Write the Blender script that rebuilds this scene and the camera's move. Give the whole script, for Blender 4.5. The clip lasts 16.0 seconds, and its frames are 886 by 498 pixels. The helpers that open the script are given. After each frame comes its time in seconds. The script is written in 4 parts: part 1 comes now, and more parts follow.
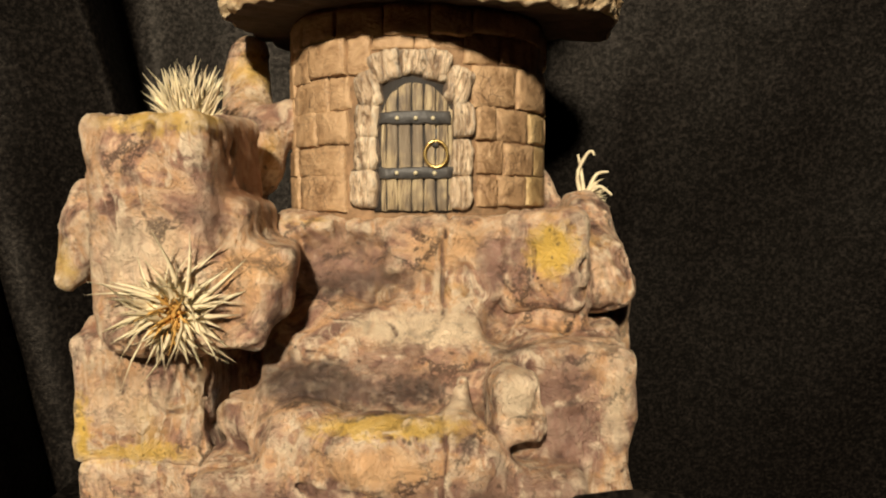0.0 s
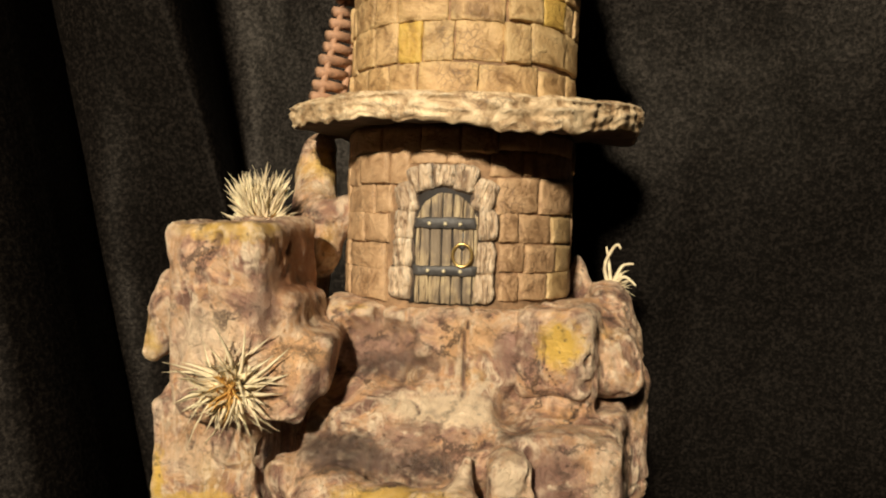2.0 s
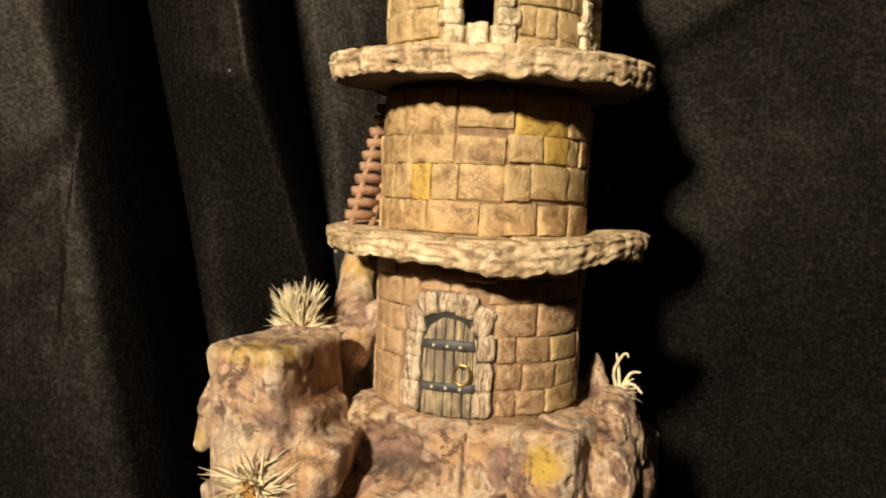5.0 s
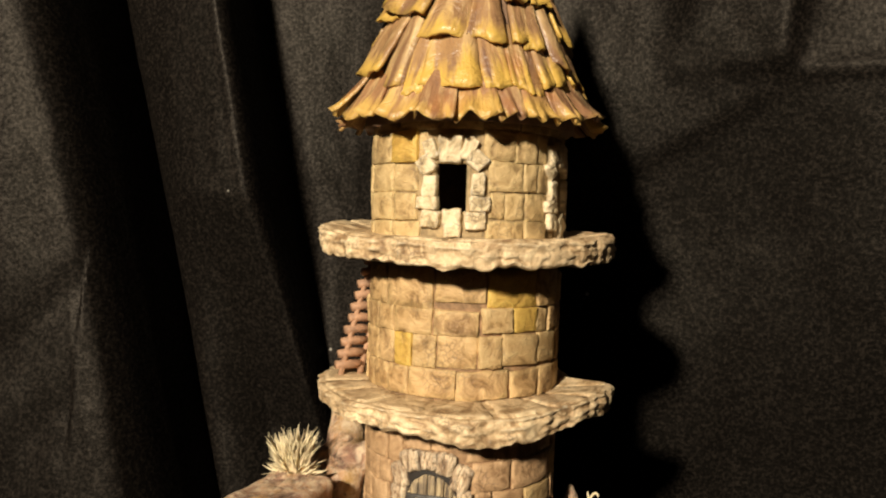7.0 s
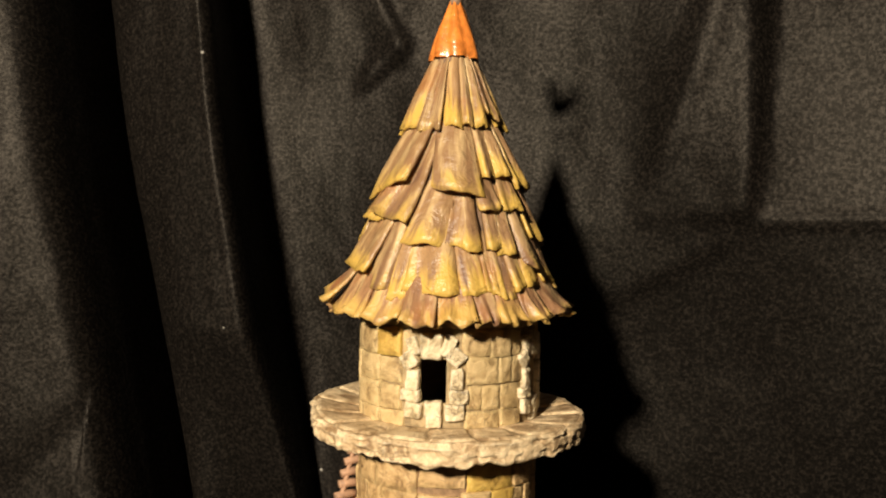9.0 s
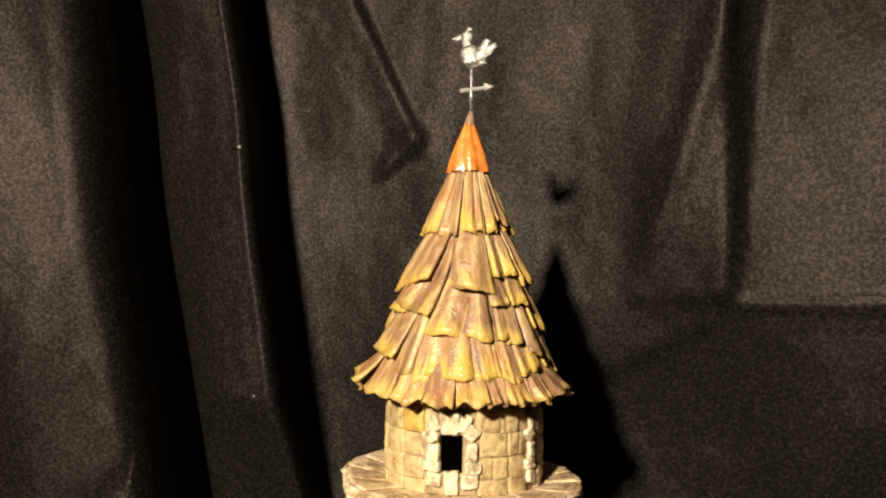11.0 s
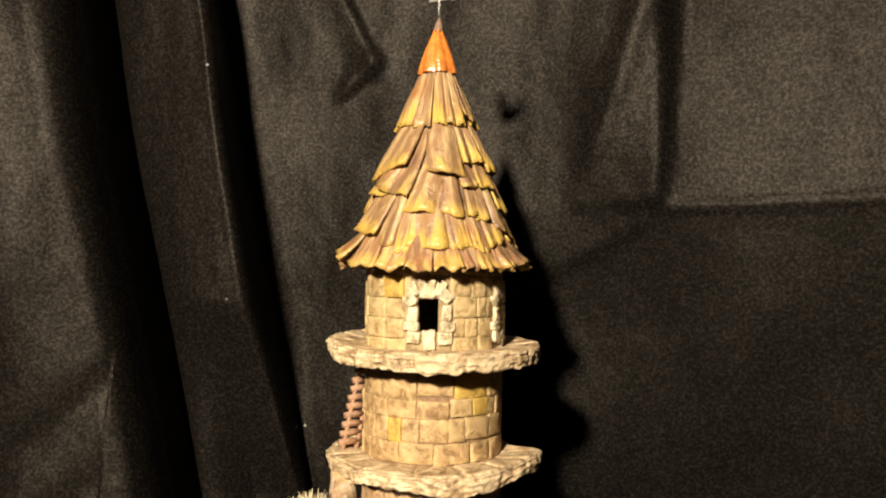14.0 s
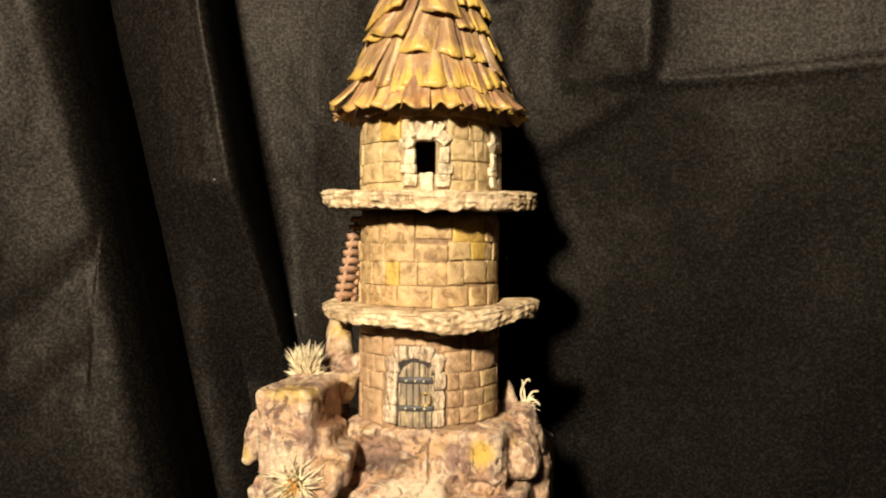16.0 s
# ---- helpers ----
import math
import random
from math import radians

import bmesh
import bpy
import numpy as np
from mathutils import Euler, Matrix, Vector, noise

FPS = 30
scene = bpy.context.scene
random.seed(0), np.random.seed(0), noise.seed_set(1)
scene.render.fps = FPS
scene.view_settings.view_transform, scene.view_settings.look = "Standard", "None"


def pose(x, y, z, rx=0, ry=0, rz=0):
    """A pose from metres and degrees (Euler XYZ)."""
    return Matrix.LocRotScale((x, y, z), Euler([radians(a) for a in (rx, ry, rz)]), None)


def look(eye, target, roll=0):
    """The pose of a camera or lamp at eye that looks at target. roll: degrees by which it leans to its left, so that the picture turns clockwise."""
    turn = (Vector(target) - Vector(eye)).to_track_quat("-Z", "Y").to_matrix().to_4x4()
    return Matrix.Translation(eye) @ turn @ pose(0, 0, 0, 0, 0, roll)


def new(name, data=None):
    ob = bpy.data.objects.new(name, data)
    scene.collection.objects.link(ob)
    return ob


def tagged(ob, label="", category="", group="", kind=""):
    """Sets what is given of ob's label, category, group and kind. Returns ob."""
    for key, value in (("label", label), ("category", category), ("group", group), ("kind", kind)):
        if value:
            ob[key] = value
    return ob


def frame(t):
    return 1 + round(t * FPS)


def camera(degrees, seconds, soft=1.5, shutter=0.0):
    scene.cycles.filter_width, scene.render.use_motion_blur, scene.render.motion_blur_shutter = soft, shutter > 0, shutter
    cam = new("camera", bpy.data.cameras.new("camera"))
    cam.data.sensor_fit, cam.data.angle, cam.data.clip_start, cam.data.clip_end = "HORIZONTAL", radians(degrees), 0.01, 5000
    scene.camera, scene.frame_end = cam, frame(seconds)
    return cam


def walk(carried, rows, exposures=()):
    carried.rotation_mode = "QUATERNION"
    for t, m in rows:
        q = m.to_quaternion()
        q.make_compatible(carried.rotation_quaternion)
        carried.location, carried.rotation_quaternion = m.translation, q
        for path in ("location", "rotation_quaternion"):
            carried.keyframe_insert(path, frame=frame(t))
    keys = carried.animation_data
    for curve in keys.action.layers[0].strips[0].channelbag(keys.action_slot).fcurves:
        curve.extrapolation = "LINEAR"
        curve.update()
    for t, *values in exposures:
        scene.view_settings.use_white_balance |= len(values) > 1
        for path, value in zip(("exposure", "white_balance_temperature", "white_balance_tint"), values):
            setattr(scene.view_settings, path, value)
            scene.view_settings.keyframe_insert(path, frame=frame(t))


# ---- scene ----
cam = camera(59.82, 16.0, 2.1)
PATH = [
    (0, (0.00906, -0.25495, 0.07680), (0.00789, 0.04448, 0.05831), 0.05),
    (0.5, (0.02192, -0.25976, 0.08123), (0.01241, 0.03972, 0.06648), 0.62),
    (1, (0.02765, -0.26939, 0.08771), (0.00603, 0.02943, 0.07224), 1.13),
    (1.5, (0.03052, -0.27768, 0.09256), (-0.00211, 0.02021, 0.07863), 1.61),
    (2, (0.03482, -0.28341, 0.09967), (-0.00773, 0.01339, 0.08980), 1.85),
    (2.5, (0.04123, -0.28517, 0.10002), (-0.00792, 0.01055, 0.08840), 2.23),
    (3, (0.05058, -0.28877, 0.10423), (-0.00955, 0.00477, 0.08931), 2.37),
    (5.5, (0.08572, -0.30149, 0.16317), (-0.00972, -0.01777, 0.14333), 2.33),
    (6, (0.08911, -0.30489, 0.17316), (-0.00582, -0.02061, 0.16004), 1.92),
    (6.5, (0.09259, -0.31021, 0.18957), (-0.00270, -0.02584, 0.18268), 1.72),
    (7, (0.09472, -0.31953, 0.20931), (0.00113, -0.03477, 0.19704), 1.66),
    (7.5, (0.09861, -0.32897, 0.22554), (0.00632, -0.04369, 0.21566), 1.41),
    (8, (0.10039, -0.33103, 0.23848), (0.00835, -0.04554, 0.23406), 1.28),
    (8.5, (0.10114, -0.33740, 0.25447), (0.01094, -0.05131, 0.25018), 1.36),
    (9, (0.10500, -0.34393, 0.27262), (0.01455, -0.05791, 0.27575), 1.18),
    (9.5, (0.10704, -0.35646, 0.28706), (0.01657, -0.07061, 0.29718), 1.12),
    (10, (0.11218, -0.37676, 0.29498), (0.02123, -0.09153, 0.31429), 1.34),
    (12.5, (0.11364, -0.42323, 0.27616), (0.02942, -0.13617, 0.29857), 1.73),
    (13, (0.10656, -0.43761, 0.26830), (0.03511, -0.14687, 0.28727), 1.37),
    (13.5, (0.10077, -0.44716, 0.26094), (0.03372, -0.15499, 0.27279), 1.16),
    (14, (0.09979, -0.45257, 0.24224), (0.03823, -0.15915, 0.25298), 0.82),
    (14.5, (0.09794, -0.45239, 0.22193), (0.04197, -0.15775, 0.22934), 0.60),
    (15, (0.09324, -0.45993, 0.20709), (0.03873, -0.16495, 0.21060), 0.59),
    (15.5, (0.09428, -0.45383, 0.19224), (0.04087, -0.15863, 0.19243), 0.35),
    (16, (0.08835, -0.44924, 0.17495), (0.03564, -0.15392, 0.17230), 0.32),
]
EXPOSURE = [(0.0, -0.34), (3.0, -0.32), (5.5, -0.2), (7.0, -0.19), (9.0, -0.1), (10.0, 0.08), (12.5, 0.22), (16.0, 0.12)]
walk(cam, [(t, look(eye, target, roll)) for t, eye, target, roll in PATH], EXPOSURE)

# ---- world, lamp, exposure ----
world = bpy.data.worlds.new("world")
world.use_nodes = True
scene.world = world
world.node_tree.nodes["Background"].inputs[0].default_value = (0.9, 0.85, 0.8, 1)
world.node_tree.nodes["Background"].inputs[1].default_value = 0.012

LAMP_AT, LAMP_TO = (-0.24, -2.2, 1.07), (-0.10, 0.1, 0.36)
lamp_data = bpy.data.lights.new("desk_lamp_bulb", "SPOT")
lamp_data.energy = 515.0
lamp_data.color = (1.0, 0.86, 0.66)
lamp_data.shadow_soft_size = 0.075
lamp_data.spot_size = radians(46)
lamp_data.spot_blend = 1.0
lamp = new("lamp_light", lamp_data)
lamp.matrix_world = look(LAMP_AT, LAMP_TO)

# ---- materials ----
MM = 0.001


def nodes_of(name):
    m = bpy.data.materials.new(name)
    m.use_nodes = True
    nt = m.node_tree
    return m, nt, nt.nodes["Principled BSDF"]


def add(nt, kind, **values):
    n = nt.nodes.new(kind)
    for key, v in values.items():
        n.inputs[key.replace("_", " ")].default_value = v
    return n


def coords(nt):
    return nt.nodes.new("ShaderNodeTexCoord").outputs["Object"]


def grain(nt, at, scale, detail=4.0, rough=0.6, distort=0.0):
    n = add(nt, "ShaderNodeTexNoise", Scale=scale, Detail=detail, Roughness=rough, Distortion=distort)
    nt.links.new(at, n.inputs["Vector"])
    return n.outputs["Fac"]


def steps(nt, fac, *stops):
    r = nt.nodes.new("ShaderNodeValToRGB")
    e = r.color_ramp.elements
    while len(e) < len(stops):
        e.new(0.5)
    for k, (p, c) in zip(e, stops):
        k.position = p
        k.color = (*c, 1) if len(c) == 3 else c
    nt.links.new(fac, r.inputs[0])
    return r.outputs[0]


def grey(a, b):
    return (a, (0, 0, 0)), (b, (1, 1, 1))


def blend(nt, fac, a, b, mode="MIX"):
    m = nt.nodes.new("ShaderNodeMix")
    m.data_type, m.blend_type = "RGBA", mode
    for sock, v in ((m.inputs[0], fac), (m.inputs[6], a), (m.inputs[7], b)):
        if hasattr(v, "links"):
            nt.links.new(v, sock)
        else:
            sock.default_value = (*v, 1) if isinstance(v, tuple) else v
    return m.outputs[2]


def math_node(nt, op, a, b):
    m = nt.nodes.new("ShaderNodeMath")
    m.operation = op
    for sock, v in zip(m.inputs, (a, b)):
        if hasattr(v, "links"):
            nt.links.new(v, sock)
        else:
            sock.default_value = v
    return m.outputs[0]


def bump(nt, bsdf, *layers):
    """layers: height output, distance in metres; stacked."""
    last = None
    for h, d in layers:
        b = nt.nodes.new("ShaderNodeBump")
        b.inputs["Strength"].default_value = 1.0
        b.inputs["Distance"].default_value = d
        nt.links.new(h, b.inputs["Height"])
        if last:
            nt.links.new(last, b.inputs["Normal"])
        last = b.outputs["Normal"]
    nt.links.new(last, bsdf.inputs["Normal"])


def dab(nt, bent, c, centre, size, colour, strength=0.9):
    """A brushed patch of paint round a place (millimetres), with a ragged edge."""
    m = nt.nodes.new("ShaderNodeMapping")
    m.inputs["Scale"].default_value = tuple(1 / (v * MM) for v in size)
    m.inputs["Location"].default_value = tuple(-(q + 3) / v for q, v in zip(centre, size))
    nt.links.new(bent, m.inputs["Vector"])
    n = nt.nodes.new("ShaderNodeVectorMath")
    n.operation = "LENGTH"
    nt.links.new(m.outputs[0], n.inputs[0])
    fac = steps(nt, n.outputs["Value"], (0.55, (strength,) * 3), (1.0, (0, 0, 0)))
    return blend(nt, fac, c, colour)


DARK_MAUVE, MAUVE, CREAM, YELLOW, APRICOT, RUST = (0.12, 0.074, 0.056), (0.31, 0.178, 0.132), (0.84, 0.66, 0.45), (0.74, 0.48, 0.100), (0.72, 0.43, 0.215), (0.33, 0.145, 0.064)
# where the paint was dabbed on the rock: place, reach, colour, strength
DABS = [((-20, -42, 59), (18, 14, 11), MAUVE, 0.9), ((-14, -44, 54), (18, 12, 6), DARK_MAUVE, 0.75), ((-26, -44, 74), (15, 10, 4), YELLOW, 0.7), ((10, -45, 65), (13, 8, 9), APRICOT, 0.9), ((24, -44, 60), (8, 8, 9), MAUVE, 0.8),
        ((38, -47, 64), (8.5, 9, 9.5), YELLOW, 1.0), ((6, -54, 43), (26, 16, 6), CREAM, 0.95), ((26, -55, 43), (8, 14, 8), DARK_MAUVE, 0.95), ((-25, -64, 32), (16, 13, 6.5), DARK_MAUVE, 0.9), ((-2, -60, 37), (20, 10, 4), MAUVE, 0.7),
        ((-6, -66, 30), (15, 12, 5.5), MAUVE, 0.9), ((-6, -84, 26.0), (26, 8, 3.6), YELLOW, 0.85), ((-8, -88, 17), (22, 7, 6), APRICOT, 0.8), ((26, -80, 32), (6, 9, 8), CREAM, 0.9)]
MORE_DABS = [((11, -78, 32), (6, 9, 8), CREAM, 0.7), ((38, -68, 25), (11, 16, 20), MAUVE, 0.85), ((51, -64, 28), (5, 14, 17), CREAM, 0.85), ((-86, -61, 19), (5, 10, 12), YELLOW, 1.0), ((-70, -62, 12), (20, 8, 3), YELLOW, 0.75),
             ((-56, -70, 96), (22, 14, 4.0), YELLOW, 0.75), ((-89, -55, 58), (5, 12, 12), YELLOW, 0.7), ((-62, -75, 64), (14, 8, 13), CREAM, 0.6), ((-38, -70, 60), (11, 14, 6), APRICOT, 0.95), ((-44, -48, 83), (8, 28, 20), RUST, 1.0),
             ((-72, -62, 26), (14, 8, 8), CREAM, 0.4), ((-56, 14, 116), (10, 12, 16), YELLOW, 0.8), ((-48, -73, 74), (7, 7, 10), MAUVE, 0.7), ((-34, -66, 47), (6, 10, 7), MAUVE, 0.5), ((-80, -62, 47), (10, 12, 5), RUST, 0.8),
             # the two low front mauve patches also paint in shade behind the cloth roll
             ((-28, -84, 6), (28, 14, 7), MAUVE, 0.9), ((22, -86, 10), (30, 12, 9), MAUVE, 0.85), ((56, -4, 50), (14, 22, 8), APRICOT, 0.6), ((62, -60, 22), (4, 12, 20), (0.16, 0.16, 0.11), 0.8)]


def rock_material():
    m, nt, b = nodes_of("painted_clay_rock")
    at = coords(nt)
    warp = nt.nodes.new("ShaderNodeVectorMath")
    warp.operation = "MULTIPLY_ADD"
    wob = add(nt, "ShaderNodeTexNoise", Scale=60.0, Detail=3.0)
    nt.links.new(at, wob.inputs["Vector"])
    nt.links.new(wob.outputs["Color"], warp.inputs[0])
    warp.inputs[1].default_value = (0.006, 0.006, 0.006)
    nt.links.new(at, warp.inputs[2])
    bent = warp.outputs[0]
    broad, mid, fine = grain(nt, bent, 30, 7, 0.62, 2.0), grain(nt, bent, 115, 6, 0.68, 1.2), grain(nt, at, 560, 4, 0.7, 0.3)
    c = steps(nt, broad, (0.36, (0.20, 0.105, 0.077)), (0.44, (0.44, 0.245, 0.162)), (0.49, (0.70, 0.460, 0.290)), (0.54, (0.66, 0.380, 0.195)), (0.59, (0.46, 0.258, 0.168)), (0.66, (0.25, 0.138, 0.100)))
    shift = nt.nodes.new("ShaderNodeMapping")
    shift.inputs["Location"].default_value = (0.31, 0.12, 0.07)
    nt.links.new(bent, shift.inputs["Vector"])
    other = grain(nt, shift.outputs[0], 48, 4, 0.62)
    # stained hollows
    c = blend(nt, math_node(nt, "MULTIPLY", steps(nt, mid, (0.34, (1, 1, 1)), (0.47, (0, 0, 0))), 0.35), c, (0.13, 0.066, 0.046))
    info = nt.nodes.new("ShaderNodeObjectInfo")
    sep = nt.nodes.new("ShaderNodeSeparateColor")
    nt.links.new(info.outputs["Color"], sep.inputs[0])
    ochre = math_node(nt, "ADD", grain(nt, shift.outputs[0], 27, 3, 0.55), math_node(nt, "MULTIPLY", sep.outputs[0], 0.2))
    c = blend(nt, math_node(nt, "MULTIPLY", steps(nt, ochre, *grey(0.68, 0.78)), 0.7), c, (0.60, 0.37, 0.07))
    # dragged dry brush strokes
    streak = nt.nodes.new("ShaderNodeMapping")
    streak.inputs["Scale"].default_value = (1.0, 1.0, 0.30)
    streak.inputs["Rotation"].default_value = (0.2, 0.75, 0)
    nt.links.new(bent, streak.inputs["Vector"])
    lines = grain(nt, streak.outputs[0], 290, 5, 0.7, 1.2)
    brush = math_node(nt, "MULTIPLY", steps(nt, lines, *grey(0.46, 0.58)), steps(nt, other, *grey(0.42, 0.56)))
    c = blend(nt, math_node(nt, "MULTIPLY", brush, 0.85), c, (0.85, 0.69, 0.49))
    ragged = nt.nodes.new("ShaderNodeVectorMath")
    ragged.operation = "MULTIPLY_ADD"
    frayed = add(nt, "ShaderNodeTexNoise", Scale=330.0, Detail=4.0, Roughness=0.7)
    nt.links.new(at, frayed.inputs["Vector"])
    nt.links.new(frayed.outputs["Color"], ragged.inputs[0])
    ragged.inputs[1].default_value = (0.010, 0.010, 0.010)
    nt.links.new(bent, ragged.inputs[2])
    for patch in DABS + MORE_DABS:
        c = dab(nt, ragged.outputs[0], c, (patch[0][0] + 5, patch[0][1] + 5, patch[0][2] + 5), *patch[1:])
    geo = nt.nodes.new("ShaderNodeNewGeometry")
    worn = math_node(nt, "MULTIPLY", steps(nt, geo.outputs["Pointiness"], *grey(0.508, 0.545)), steps(nt, fine, *grey(0.34, 0.52)))
    c = blend(nt, math_node(nt, "MULTIPLY", worn, 0.85), c, (0.86, 0.69, 0.49))
    # concave creases of the mesh are coloured dark brown
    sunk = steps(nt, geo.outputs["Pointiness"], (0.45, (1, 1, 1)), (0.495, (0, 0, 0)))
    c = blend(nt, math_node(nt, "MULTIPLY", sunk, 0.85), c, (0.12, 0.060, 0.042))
    pits = add(nt, "ShaderNodeTexVoronoi", Scale=260)
    nt.links.new(bent, pits.inputs["Vector"])
    pit = math_node(nt, "MULTIPLY", steps(nt, pits.outputs["Distance"], (0.12, (1, 1, 1)), (0.24, (0, 0, 0))), steps(nt, mid, *grey(0.53, 0.58)))
    c = blend(nt, math_node(nt, "MULTIPLY", pit, 0.75), c, (0.08, 0.04, 0.026))
    # glossy dark wash left wet in the hollows
    pool = (0.0, 0.0, 0.0)
    for centre, size in (((-23, -64, 31), (17, 14, 6.5)), ((24, -63, 43), (8, 12, 8)), ((-20, -47, 56), (11, 12, 6)), ((-36, -66, 38), (9, 14, 6)), ((-2, -66, 30), (12, 12, 4))):
        pool = dab(nt, ragged.outputs[0], pool, (centre[0] + 5, centre[1] + 5, centre[2] + 5), size, (1.0, 1.0, 1.0), 0.9)
    speck = steps(nt, fine, *grey(0.40, 0.62))
    c = blend(nt, math_node(nt, "MULTIPLY", pool, 0.85), c, blend(nt, speck, (0.055, 0.038, 0.030), (0.17, 0.115, 0.085)))
    veins = add(nt, "ShaderNodeTexVoronoi", Scale=75)
    veins.feature = "DISTANCE_TO_EDGE"
    nt.links.new(ragged.outputs[0], veins.inputs["Vector"])
    wash = math_node(nt, "MULTIPLY", steps(nt, veins.outputs["Distance"], (0.015, (1, 1, 1)), (0.07, (0, 0, 0))), steps(nt, other, (0.40, (1, 1, 1)), (0.52, (0, 0, 0))))
    c = blend(nt, math_node(nt, "MULTIPLY", wash, 0.8), c, (0.055, 0.032, 0.024))
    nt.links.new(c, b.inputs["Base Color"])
    glitter = add(nt, "ShaderNodeTexVoronoi", Scale=1300)
    nt.links.new(at, glitter.inputs["Vector"])
    wet = steps(nt, mid, (0.36, (0.36, 0.36, 0.36)), (0.52, (0.54, 0.54, 0.54)))
    spark = math_node(nt, "MULTIPLY", steps(nt, glitter.outputs["Distance"], (0.12, (1, 1, 1)), (0.2, (0, 0, 0))), steps(nt, mid, (0.42, (1, 1, 1)), (0.50, (0, 0, 0))))
    nt.links.new(blend(nt, math_node(nt, "MULTIPLY", pool, 0.8), blend(nt, spark, wet, (0.10, 0.10, 0.10)), (0.24, 0.24, 0.24)), b.inputs["Roughness"])
    b.inputs["Specular IOR Level"].default_value = 0.55
    smear = grain(nt, bent, 95, 7, 0.70, 1.6)
    bump(nt, b, (smear, 0.0040), (lines, 0.0009), (fine, 0.0003), (glitter.outputs["Distance"], 0.0001))
    return m


def stone_material(name, dark, light, pale, ochre=0.12, cracked=0.35, stretch=1.0, close=1.0):
    m, nt, b = nodes_of(name)
    along = nt.nodes.new("ShaderNodeMapping")
    along.inputs["Scale"].default_value = (close, close, stretch)
    nt.links.new(coords(nt), along.inputs["Vector"])
    at = along.outputs[0]
    info = nt.nodes.new("ShaderNodeObjectInfo")
    mid, fine = grain(nt, at, 130, 5, 0.65, 0.8), grain(nt, at, 700, 4, 0.7)
    c = blend(nt, info.outputs["Random"], dark, light)
    c = blend(nt, steps(nt, mid, *grey(0.40, 0.62)), c, pale)
    c = blend(nt, steps(nt, mid, (0.30, (1, 1, 1)), (0.45, (0, 0, 0))), c, tuple(v * 0.62 for v in dark))
    marks = add(nt, "ShaderNodeTexVoronoi", Scale=420)
    marks.feature = "DISTANCE_TO_EDGE"
    nt.links.new(at, marks.inputs["Vector"])
    scratch = math_node(nt, "MULTIPLY", steps(nt, marks.outputs["Distance"], (0.02, (1, 1, 1)), (0.07, (0, 0, 0))), steps(nt, grain(nt, at, 90, 3, 0.6), *grey(0.50, 0.62)))
    c = blend(nt, math_node(nt, "MULTIPLY", scratch, cracked), c, (0.09, 0.055, 0.035))
    yel = steps(nt, math_node(nt, "FRACT", math_node(nt, "MULTIPLY", info.outputs["Random"], 7.31), 0.0), *grey(1.0 - ochre, 1.01 - ochre))
    c = blend(nt, math_node(nt, "MULTIPLY", yel, 0.75), c, (0.50, 0.29, 0.05))
    geo = nt.nodes.new("ShaderNodeNewGeometry")
    worn = math_node(nt, "MULTIPLY", steps(nt, geo.outputs["Pointiness"], *grey(0.52, 0.62)), steps(nt, fine, *grey(0.35, 0.6)))
    c = blend(nt, math_node(nt, "MULTIPLY", worn, 0.6), c, tuple(min(0.75, v * 1.5) for v in pale))
    nt.links.new(c, b.inputs["Base Color"])
    b.inputs["Roughness"].default_value = 0.50
    b.inputs["Specular IOR Level"].default_value = 0.4
    bump(nt, b, (mid, 0.0014), (fine, 0.0005))
    return m


def plain(name, colour, rough, scale=300.0, spread=0.35, depth=0.0004, metal=0.0, spec=0.4):
    m, nt, b = nodes_of(name)
    at = coords(nt)
    n = grain(nt, at, scale, 4, 0.65, 0.4)
    lo, hi = tuple(v * (1 - spread) for v in colour), tuple(min(0.9, v * (1 + spread)) for v in colour)
    nt.links.new(steps(nt, n, (0.3, lo), (0.7, hi)), b.inputs["Base Color"])
    b.inputs["Roughness"].default_value, b.inputs["Metallic"].default_value = rough, metal
    b.inputs["Specular IOR Level"].default_value = spec
    bump(nt, b, (n, depth))
    return m


